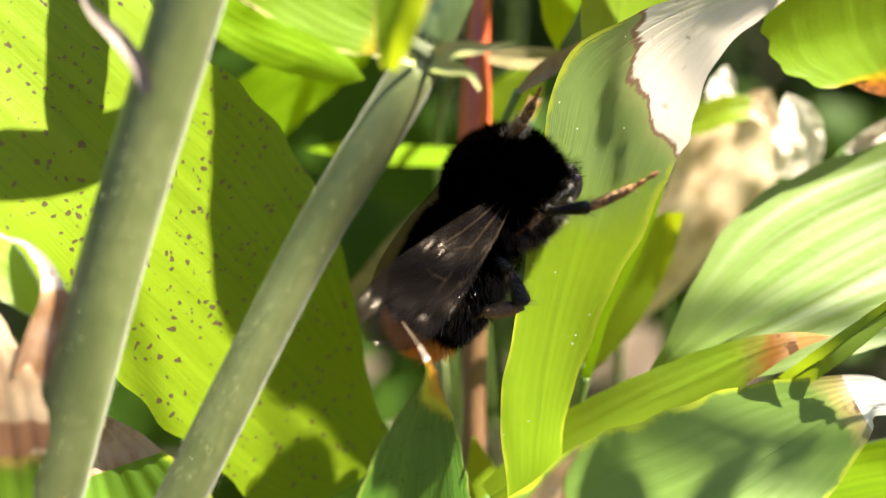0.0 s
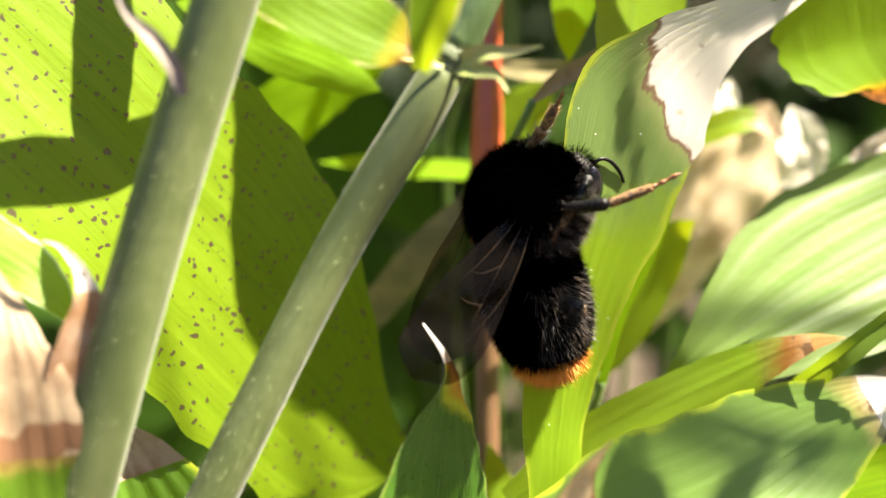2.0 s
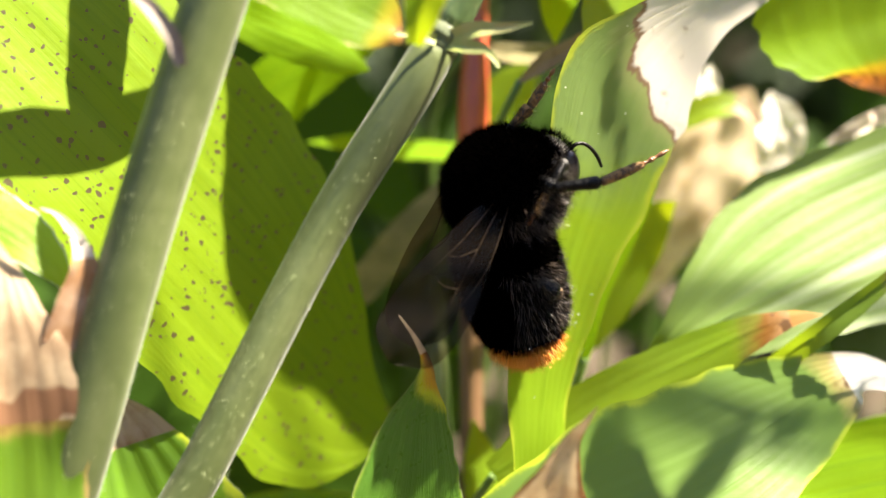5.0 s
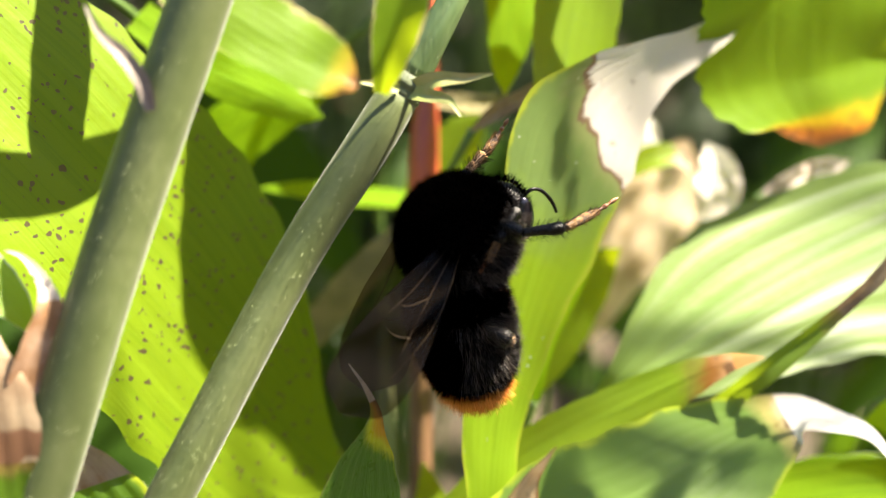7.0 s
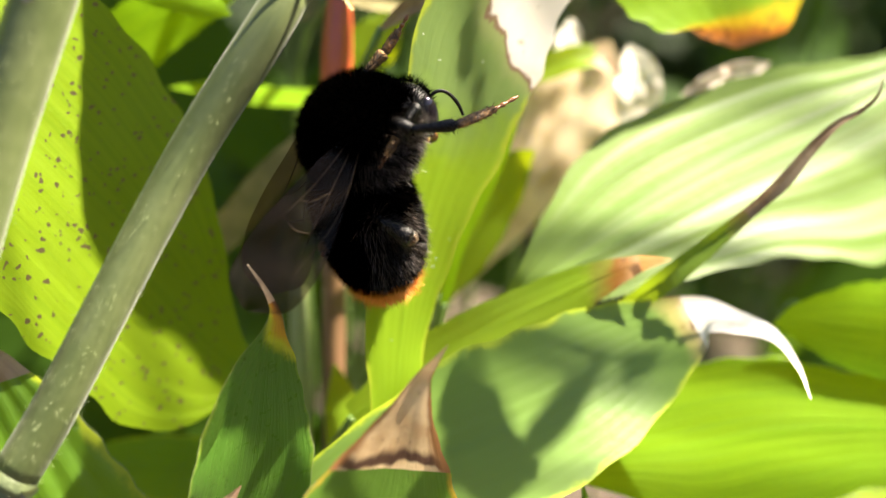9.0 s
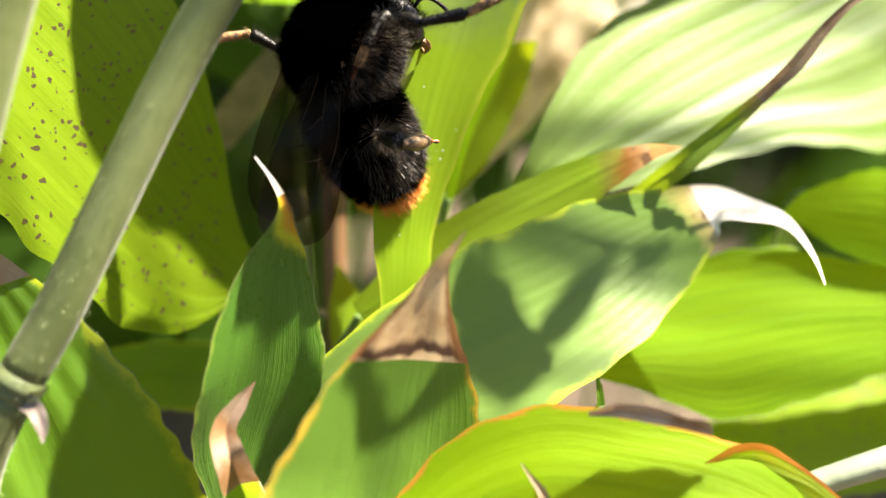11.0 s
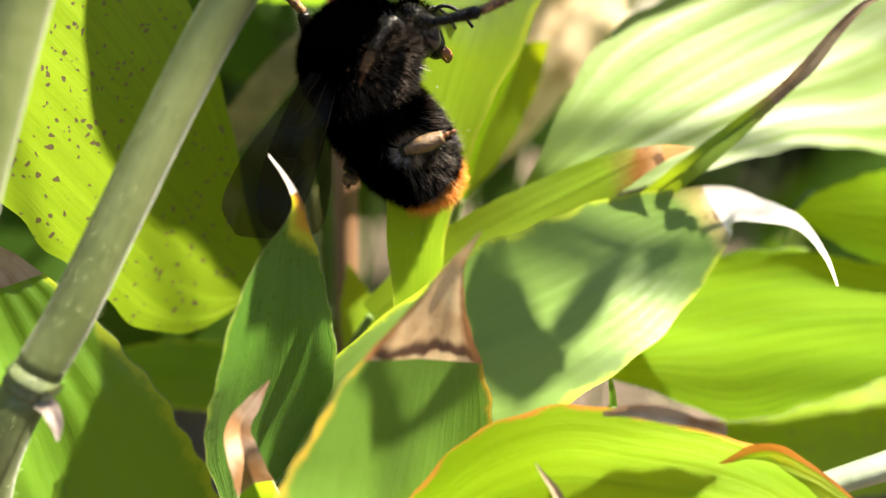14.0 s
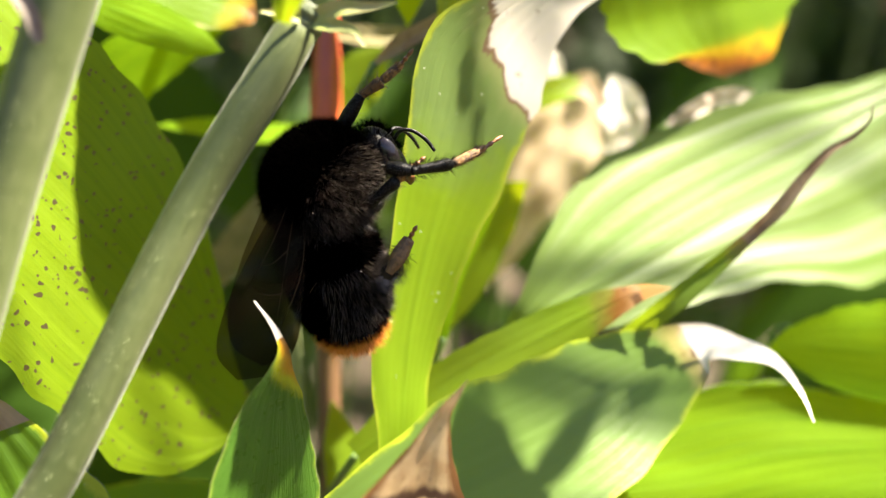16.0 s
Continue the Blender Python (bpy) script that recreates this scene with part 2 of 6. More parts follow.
# lime rim: the sunlit strip along the edge, put into the colour
LEAF_SHEEN = leaf_material("leaf_sheen", (0.095, 0.165, 0.030), (0.32, 0.44, 0.010), 0.30, 0.36, veins=30, vein_bump=0.2, wax=0.16, rim=(0.342, 0.420, 0.020),
                           tip=((0.30, 0.27, 0.09), (0.50, 0.38, 0.28)), tip_from=0.73, tip_soft=0.03)
# the whitish gloss of the ribbed leaf is in its streak colour
LEAF_WAXY = leaf_material("leaf_waxy", (0.115, 0.180, 0.035), (0.30, 0.42, 0.020), 0.34, 0.42, spec=0.3, veins=30, wax=0.06, mottled=0.35, sheen_streak=((0.27, 0.31, 0.20), 0.85, 14.0), furrow=((0.085, 0.175, 0.008), 0.55, 15.0))
LEAF_PERCH = leaf_material("leaf_perch", (0.165, 0.275, 0.012), (0.547, 0.660, 0.008), 0.48, 0.38, veins=34, rim=(0.34, 0.40, 0.03), pale=(0.36, 0.52, (0.15, 0.215, 0.085)), specks=True,
                           patch=(0.622, 0.155, (0.70, 0.64, 0.57), (0.20, 0.13, 0.08)))
LEAF_TIPROT = leaf_material("leaf_tip_rot", (0.125, 0.230, 0.010), (0.502, 0.620, 0.008), 0.5, 0.42, veins=30,
                            tip=((0.50, 0.34, 0.01), (0.34, 0.12, 0.015), (0.16, 0.06, 0.015)), tip_from=0.85, tip_soft=0.055)
LEAF_YELLOWEND = leaf_material("leaf_yellow_end", (0.13, 0.23, 0.010), (0.36, 0.45, 0.008), 0.5, 0.42, veins=26,
                               rim=(0.55, 0.45, 0.22), tip=((0.36, 0.33, 0.015), (0.42, 0.20, 0.04)), tip_from=0.86, tip_soft=0.08)
LEAF_YELLOW = leaf_material("leaf_yellow", (0.140, 0.25, 0.003), (0.58, 0.72, 0.004), 0.5, 0.55, spec=0.08, veins=26, rim=(0.50, 0.20, 0.03))
DRY_PALE = dry_material("dry_pale", (0.62, 0.54, 0.46), (0.82, 0.78, 0.72))
DRY_WHITE = dry_material("dry_white", (0.72, 0.69, 0.64), (0.60, 0.52, 0.46), 0.3)
DRY_TAN = dry_material("dry_tan", (0.32, 0.22, 0.135), (0.19, 0.11, 0.06))
DRY_BROWN = dry_material("dry_brown", (0.24, 0.12, 0.05), (0.40, 0.28, 0.20))
DRY_BAND = dry_material("dry_banded", (0.66, 0.48, 0.27), (0.50, 0.31, 0.15), band=(0.678, 0.700, (0.07, 0.03, 0.015)), rim=(0.30, 0.13, 0.04))
DRY_WITHER = dry_material("dry_withered", (0.38, 0.28, 0.17), (0.24, 0.155, 0.085), band=(0.38, 0.47, (0.15, 0.07, 0.03)))
DRY_GREY = dry_material("dry_grey", (0.42, 0.34, 0.29), (0.62, 0.57, 0.52), 0.2)
DRY_RUST = dry_material("dry_rust", (0.38, 0.16, 0.03), (0.52, 0.34, 0.12), 0.35)
DRY_CREAM = dry_material("dry_cream", (0.72, 0.58, 0.41), (0.46, 0.33, 0.20), 0.45)
DRY_OLIVE = dry_material("dry_olive", (0.17, 0.15, 0.06), (0.26, 0.22, 0.09), 0.2)
STEM_GREEN = plain_material("stem_green", (0.074, 0.095, 0.031), (0.100, 0.120, 0.046), 0.44, 260, 0.10, spec=0.35, fuzz=0.15)
STALK_GREEN = plain_material("stalk_green", (0.06, 0.11, 0.02), (0.09, 0.15, 0.03), 0.5, 300)
STEM_NODE = plain_material("stem_node", (0.09, 0.11, 0.048), (0.07, 0.09, 0.04), 0.5, 700)
STEM_DARK = plain_material("stem_dark", (0.07, 0.12, 0.04), (0.11, 0.16, 0.06), 0.4, 400, 0.25, (1, 1, 0.08))
BRACT_GREEN = plain_material("bract_green", (0.24, 0.28, 0.07), (0.32, 0.30, 0.12), 0.6, 500)
BROWN_SKIN = plain_material("brown_skin", (0.10, 0.050, 0.026), (0.15, 0.085, 0.045), 0.45, 260, 0.3, (1, 1, 0.1))
STEM_HAIR = plain_material("stem_hair", (0.14, 0.17, 0.08), (0.19, 0.22, 0.12), 0.8, 300, spec=0.1)
BRACT = plain_material("bract", (0.20, 0.17, 0.14), (0.15, 0.115, 0.10), 0.6, 500)
RED_SKIN = plain_material("red_skin", (0.42, 0.085, 0.030), (0.30, 0.055, 0.025), 0.32, 260, 0.2, (1, 1, 0.1))
PALE_SKIN = plain_material("pale_skin", (0.15, 0.19, 0.07), (0.21, 0.24, 0.11), 0.5, 300, 0.2, (1, 1, 0.1))
WHITE_SKIN = plain_material("white_skin", (0.26, 0.29, 0.21), (0.20, 0.23, 0.16), 0.4, 300)
# near-black foliage green that carries the background's shade in its colour
SHADE_GREEN = plain_material("shade_green", (0.010, 0.024, 0.006), (0.026, 0.050, 0.012), 0.6, 30, 0.3)
SOIL = plain_material("soil", (0.030, 0.020, 0.013), (0.060, 0.042, 0.028), 0.95, 90, 0.9)


def velvet_material(name, a, b):
    """Dense matt fur that swallows the light."""
    m, t, bsdf, out = nodes(name)
    flat = t.nodes.new("ShaderNodeBsdfDiffuse")
    t.links.new(mixed(t, noisy(t, t.nodes.new("ShaderNodeTexCoord").outputs["Object"], 900, 3), a, b), flat.inputs[0])
    t.links.new(flat.outputs[0], out.inputs[0])
    return m


BLACK_HAIR = velvet_material("black_hair", (0.0002, 0.0002, 0.0002), (0.0007, 0.0005, 0.0004))
# lighter than the black fur, so that sunlit glints are in the colour
GLINT_HAIR = plain_material("glint_hair", (0.045, 0.034, 0.025), (0.11, 0.085, 0.065), 0.35, 900, 0.0, spec=0.4)
PALE_HAIR = plain_material("pale_hair", (0.016, 0.012, 0.008), (0.007, 0.005, 0.004), 0.35, 900, 0.0)
WING_VEIN = plain_material("wing_vein", (0.030, 0.021, 0.013), (0.015, 0.010, 0.007), 0.7, 900, 0.1, spec=0.05)
FOOT_GOLD = plain_material("foot_gold", (0.16, 0.09, 0.035), (0.06, 0.035, 0.015), 0.55, 2200, 0.6)
ORANGE_HAIR = plain_material("orange_hair", (0.80, 0.33, 0.035), (0.66, 0.22, 0.020), 0.6, 900, 0.0)
CUTICLE = plain_material("black_cuticle", (0.0016, 0.0014, 0.0013), (0.004, 0.003, 0.0025), 0.42, 1200, 0.4, spec=0.2)
LEG_BROWN = plain_material("leg_brown", (0.20, 0.075, 0.022), (0.10, 0.04, 0.015), 0.4, 1500, 0.4)
POLLEN = plain_material("pollen_dusted", (0.30, 0.16, 0.05), (0.05, 0.03, 0.02), 0.7, 3000, 0.6)
EYE_SKIN = plain_material("eye_skin", (0.006, 0.005, 0.006), (0.010, 0.008, 0.010), 0.08, 3000, 0.05)


def wing_material():
    m, t, bsdf, out = nodes("wing_membrane")
    bsdf.inputs["Base Color"].default_value = (0.010, 0.007, 0.005, 1)
    bsdf.inputs["Roughness"].default_value = 0.2
    bsdf.inputs["Specular IOR Level"].default_value = 0.4
    bsdf.inputs["Specular Tint"].default_value = (1.0, 0.86, 0.70, 1)
    place = t.nodes.new("ShaderNodeTexCoord").outputs["Object"]
    bp = t.nodes.new("ShaderNodeBump")
    bp.inputs["Strength"].default_value, bp.inputs["Distance"].default_value = 1.0, 0.0008
    t.links.new(noisy(t, stretched(t, place, 0.3, 1, 1), 600, 2), bp.inputs["Height"])
    t.links.new(bp.outputs[0], bsdf.inputs["Normal"])
    clear = t.nodes.new("ShaderNodeBsdfTransparent")
    clear.inputs[0].default_value = (0.46, 0.41, 0.35, 1)
    mix = t.nodes.new("ShaderNodeMixShader")
    mix.inputs[0].default_value = 0.24
    t.links.new(clear.outputs[0], mix.inputs[1])
    t.links.new(bsdf.outputs[0], mix.inputs[2])
    t.links.new(mix.outputs[0], out.inputs[0])
    return m


WING = wing_material()


# ---- shapes ----
def part(name, bm, material, parent=None, label="", smooth=True):
    """Links a bmesh as one mesh object, under a thing or a part of it."""
    me = bpy.data.meshes.new(name)
    bm.normal_update()
    bm.to_mesh(me)
    bm.free()
    me.materials.append(material)
    if smooth:
        me.polygons.foreach_set("use_smooth", [True] * len(me.polygons))
    ob = new(name, me)
    if parent:
        ob.parent = parent
    if label:
        tagged(ob, label)
    return ob


def spline(rows, n):
    """n rows along a smooth curve through the given rows, spaced evenly by the first three columns."""
    r = np.array(rows, float)
    s = np.r_[0, np.cumsum(np.linalg.norm(np.diff(r[:, :3], axis=0), axis=1))]
    m = np.empty_like(r)
    m[1:-1] = (r[2:] - r[:-2]) / (s[2:] - s[:-2])[:, None]
    m[0], m[-1] = (r[1] - r[0]) / (s[1] - s[0]), (r[-1] - r[-2]) / (s[-1] - s[-2])
    x = np.linspace(0, s[-1], n)
    k = np.clip(np.searchsorted(s, x, "right") - 1, 0, len(s) - 2)
    h = (s[k + 1] - s[k])[:, None]
    q = ((x - s[k]) / h[:, 0])[:, None]
    return (2 * q**3 - 3 * q**2 + 1) * r[k] + (q**3 - 2 * q**2 + q) * h * m[k] + (3 * q**2 - 2 * q**3) * r[k + 1] + (q**3 - q**2) * h * m[k + 1]


def grid_mesh(bm, pts, uvs=None, close=False):
    """Faces over rows of points."""
    lay = bm.loops.layers.uv.verify() if uvs is not None else None
    vs = [[bm.verts.new(p) for p in row] for row in pts]
    for i in range(len(vs) - 1):
        n = len(vs[i])
        for j in range(n if close else n - 1):
            j2 = (j + 1) % n
            f = bm.faces.new((vs[i][j], vs[i][j2], vs[i + 1][j2], vs[i + 1][j]))
            if lay:
                for loop, (a, b) in zip(f.loops, ((i, j), (i, j2), (i + 1, j2), (i + 1, j))):
                    loop[lay].uv = uvs[a][b]
    return vs


def tube(bm, rows, sides=12, n=0, cap=True, flute=0.0):
    """A round bar along rows of x, y, z, radius (millimetres)."""
    r = spline(rows, n or max(8, 6 * len(rows))) * MM
    c, rad = r[:, :3], np.maximum(r[:, 3], 1e-6)
    tang = np.gradient(c, axis=0)
    tang /= np.linalg.norm(tang, axis=1)[:, None]
    side = np.cross(tang[0], (0.31, -0.83, 0.46))
    rings = []
    for p, t, w in zip(c, tang, rad):
        side = side - t * (side @ t)
        side /= np.linalg.norm(side)
        up = np.cross(t, side)
        ring = []
        for k in range(sides):
            a = 2 * math.pi * k / sides
            q = w * (1 + flute * (k % 2))
            ring.append(Vector(p + q * (math.cos(a) * side + math.sin(a) * up)))
        rings.append(ring)
    vs = grid_mesh(bm, rings, close=True)
    if cap:
        bm.faces.new(vs[0][::-1])
        bm.faces.new(vs[-1])
    return bm


VIEW_SIDE = np.array((0.10, -0.90, 0.42))
VIEW_SIDE /= np.linalg.norm(VIEW_SIDE)


def blade_points(rows, n, cols, fold, curl, ribs, rib_height, wave, seed):
    """Rows of points of a leaf blade from its mid line, half widths and twists."""
    r = spline(rows, n)
    c = r[:, :3]
    tang = np.gradient(c, axis=0)
    tang /= np.linalg.norm(tang, axis=1)[:, None]
    rnd = random.Random(seed)
    ph = [rnd.uniform(0, 6.28) for _ in range(6)]
    pts, uvs = [], []
    for i in range(n):
        t, tw = tang[i], math.radians(r[i, 5])
        a = np.cross(t, VIEW_SIDE)
        a /= np.linalg.norm(a)
        nrm = np.cross(a, t)
        a2, n2 = a * math.cos(tw) + nrm * math.sin(tw), nrm * math.cos(tw) - a * math.sin(tw)
        left, right = max(r[i, 3], 0.03), max(r[i, 4], 0.03)
        row, urow = [], []
        s = i / (n - 1)
        for j in range(cols):
            u = -1 + 2 * j / (cols - 1)
            w = left if u < 0 else right
            jag = 1 + 0.018 * math.sin(s * 70 + ph[0] + (u > 0) * 2) * (abs(u) > 0.9) + 0.012 * math.sin(s * 31 + ph[1])
            x = w * u * jag
            lift = fold * abs(x) + curl * x * x / w
            taper = min(1, w / (30 * rib_height + 1.5))
            lift += taper * rib_height * math.cos(math.pi * ribs * u) * (1 - 0.5 * abs(u))
            lift += taper * wave * (math.sin(s * 9 + ph[2] + u) * abs(u) + 0.5 * math.sin(s * 17 + ph[3]) * u * u)
            if wave > 1:
                lift += taper * 2.2 * noise.noise((s * 7 + seed, u * 2.6, 0.5))
            row.append(Vector((c[i] + a2 * x + n2 * lift) * MM))
            urow.append(((u + 1) / 2, s))
        pts.append(row)
        uvs.append(urow)
    return pts, uvs, c, nrm


def leaf(name, label, rows, material, tip=None, tip_from=1.0, fold=0.0, curl=0.0, ribs=0, rib_height=0.08, wave=0.25, seed=0, arch=0, teeth=0, stalk=True, group="leaves of the plants"):
    """One leaf: an Empty at its foot with blade, midrib, leaf stalk and, where it has died back, a dry tip."""
    n, cols = 72, 12 + 4 * ribs if ribs else 16
    cols = min(cols + 1 - cols % 2, 61)
    pts, uvs, mid, _ = blade_points(rows, n, cols, fold, curl, ribs, rib_height, wave, seed)
    foot = Vector(mid[0]) * MM
    root = tagged(new(name), label, "leaf", group)
    root.location = foot
    cut = n if not tip else max(2, int(tip_from * n))
    local = [[p - foot for p in row] for row in pts]
    bm = bmesh.new()
    grid_mesh(bm, local[:cut], uvs[:cut])
    part("blade", bm, material, root)
    if tip:
        bm = bmesh.new()
        grid_mesh(bm, local[cut - 1:], uvs[cut - 1:])
        part("dry_tip", bm, tip, root, "dried out leaf tip")
    k = list(range(0, int(n * min(0.86, tip_from * 0.95)), 6))
    bm = bmesh.new()
    half = cols // 2
    mids = [(*(np.array(local[i][half]) / MM - VIEW_SIDE * 0.06), 0.07 * (1 - 0.8 * i / n)) for i in k]
    tube(bm, mids, 6)
    lay = bm.loops.layers.uv.verify()
    for f in bm.faces:
        for loop in f.loops:
            loop[lay].uv = (0.5, 0.3)
    part("midrib", bm, material if material.name.startswith("leaf") else DRY_TAN, root)
    if teeth:
        bm = bmesh.new()
        rt = random.Random(seed)
        for i in range(4, cut - 3):
            for j, k in ((0, 1), (cols - 1, cols - 2)):
                for q in (0.0, 0.33, 0.66):
                    p, p2 = local[i][j].lerp(local[i + 1][j], q), local[i][j].lerp(local[i + 1][j], q + 0.22)
                    o = (local[i][j] - local[i][k]).normalized() + (p2 - p).normalized() * 0.8
                    bm.faces.new([bm.verts.new(v) for v in (p, p2, p2 + o.normalized() * rt.uniform(0.10, 0.22) * MM)])
        tagged(part("edge_teeth", bm, PALE_SKIN, root), kind="stuff")
    if stalk:
        d = (mid[0] - mid[4]) / np.linalg.norm(mid[0] - mid[4])
        b = mid[0]
        if arch == 2:
            u = np.array(SUN_TO)
            path = [b, b + u * 60, b + u * 190, np.array((b[0] + 320, b[1], 210)), np.array((b[0] + 350, b[1], 100)), np.array((b[0] + 355, b[1], -4))]
        elif arch == 3:
            path = [b, b + d * 3 + (0, 5, -8), np.array((b[0], b[1] + 12, b[2] * 0.5)), np.array((b[0], b[1] + 14, -4))]
        elif arch:
            path = [b, b + d * 18, b + d * 30 + (0, 30, 0), np.array((b[0] + d[0] * 30, b[1] + 75, max(b[2] * 0.5, 20))), np.array((b[0] + d[0] * 30, b[1] + 85, -4))]
        else:
            path = [b, b + d * 12 + (0, 4, -3), np.array((b[0] + d[0] * 16, b[1] + d[1] * 10 + 14, b[2] * 0.5)), np.array((b[0] + d[0] * 16, b[1] + d[1] * 10 + 18, -4))]
        bm = bmesh.new()
        w = min(0.9, max(0.35, rows[0][3] * 0.25))
        tube(bm, [(*(np.array(p) - mid[0]), w) for p in path], 8, 24)
        part("leaf_stalk", bm, STEM_DARK if arch == 2 or group.startswith(("plants", "leaves of the t")) else STALK_GREEN, root)
    return root


# ---- ground ----
def ground():
    bm = bmesh.new()
    ax = [0.0]
    st = 0.006
    while ax[-1] < 40:
        ax.append(ax[-1] + st)
        if ax[-1] > 0.30:
            st *= 1.25
    ax = [-v for v in ax[:0:-1]] + ax
    pts = []
    for y in ax:
        row = []
        for x in ax:
            near = max(0.0, 1 - math.hypot(x, y) / 2.0)
            row.append(Vector((x, y + 0.15, -0.003 + near * (0.006 * noise.noise((x * 18, y * 18, 0)) + 0.003 * noise.noise((x * 70, y * 70, 3))))))
        pts.append(row)
    grid_mesh(bm, pts)
    return tagged(part("ground", bm, SOIL), "dark bare soil under the plants", "ground", kind="structure")


ground()


def hedge():
    """A closed hedge added out of view round the bed, of many small leaves before a dark core."""
    core = bmesh.new()
    rnd = random.Random(11)
    n = 96
    # unseen ring that shuts out light from low down
    profile = ((1.30, -0.02), (1.24, 0.22), (1.26, 0.48), (1.33, 0.66), (1.48, 0.74), (1.64, 0.68), (1.72, 0.45), (1.73, 0.2), (1.68, -0.02))
    rings = []
    for r, h in profile:
        ring = []
        for k in range(n):
            a = 6.2832 * k / n
            q = r + 0.05 * noise.noise((4 * math.cos(a), 4 * math.sin(a), h * 5))
            ring.append(Vector((q * math.cos(a), q * math.sin(a) + 0.1, h)))
        rings.append(ring)
    grid_mesh(core, rings, close=True)
    verts, faces = [], []
    for _ in range(26000):
        a, k = rnd.uniform(0, 6.2832), rnd.uniform(0, 7.99)
        (r0, h0), (r1, h1) = profile[int(k)], profile[int(k) + 1]
        f = k - int(k)
        r, h = r0 + (r1 - r0) * f, h0 + (h1 - h0) * f
        p = Vector((r * math.cos(a), r * math.sin(a) + 0.1, h))
        d = Vector((rnd.gauss(0, 1), rnd.gauss(0, 1), rnd.gauss(0, 1))).normalized()
        e = d.cross(Vector((rnd.gauss(0, 1), rnd.gauss(0, 1), rnd.gauss(0, 1)))).normalized()
        s = rnd.uniform(0.025, 0.06)
        i = len(verts)
        verts += [tuple(q) for q in (p - d * s * 0.5, p + e * s * 0.3, p + d * s * 0.5, p - e * s * 0.3)]
        faces.append((i, i + 1, i + 2, i + 3))
    me = bpy.data.meshes.new("foliage")
    me.from_pydata(verts, [], faces)
    me.materials.append(SHADE_GREEN)
    ob = tagged(part("backdrop", core, SHADE_GREEN), "unseen dense dark green hedge ring added around the bed", "hedge", kind="structure")
    foliage = new("foliage", me)
    foliage.parent = ob
    tagged(foliage, kind="stuff")


hedge()

# ---- stems ----
STEM_A = [(-13.1, 78.88, 136.96, 1.88), (-15.41, 77.13, 130.84, 2.04), (-20.52, 72.5, 116.19, 2.06), (-25.39, 67.55, 100.83, 2.18), (-29.52, 64.96, 88.18, 2.18)]
STEM_B = [(3.44, 82.37, 134.98, 0.93), (1.29, 80.55, 131.08, 1.08), (-1.31, 79.55, 126.57, 1.45), (-3.41, 78.02, 123.28, 1.56), (-8.79, 75.22, 114.92, 1.54), (-17.26, 69.2, 99.63, 1.56), (-23.39, 66.05, 88.14, 1.64)]
STEM_RED = [(3.73, 111.85, 134.32, 1.29), (3.16, 106.8, 123.48, 0.86), (2.68, 102.15, 113.51, 1.39), (2.61, 94.73, 95.23, 1.06), (2.63, 90.65, 84.13, 0.97), (2.68, 85.59, 68.54, 0.99)]
STEM_PALE = [(-0.5, 97.2, 94.5, 0.7), (-0.44, 95.7, 91.68, 0.84), (0.01, 88.09, 77.73, 0.79), (-0.24, 81.83, 63.92, 0.8)]
STEM_WHITE = [(34.16, 66.34, 81.47, 0.95), (36.32, 66.71, 82.91, 0.95), (39.31, 66.74, 84.02, 1.03), (42.73, 66.7, 85.16, 1.12), (50.58, 67.39, 87.07, 1.13)]


def blade_part(name, rows, material, parent, foot, fold=0.3, seed=0):
    pts, uvs, mid, _ = blade_points(rows, 24, 9, fold, 0, 0, 0, 0.15, seed)
    f = Vector(foot) * MM
    bm = bmesh.new()
    grid_mesh(bm, [[p - f for p in row] for row in pts], uvs)
    return part(name, bm, material, parent)


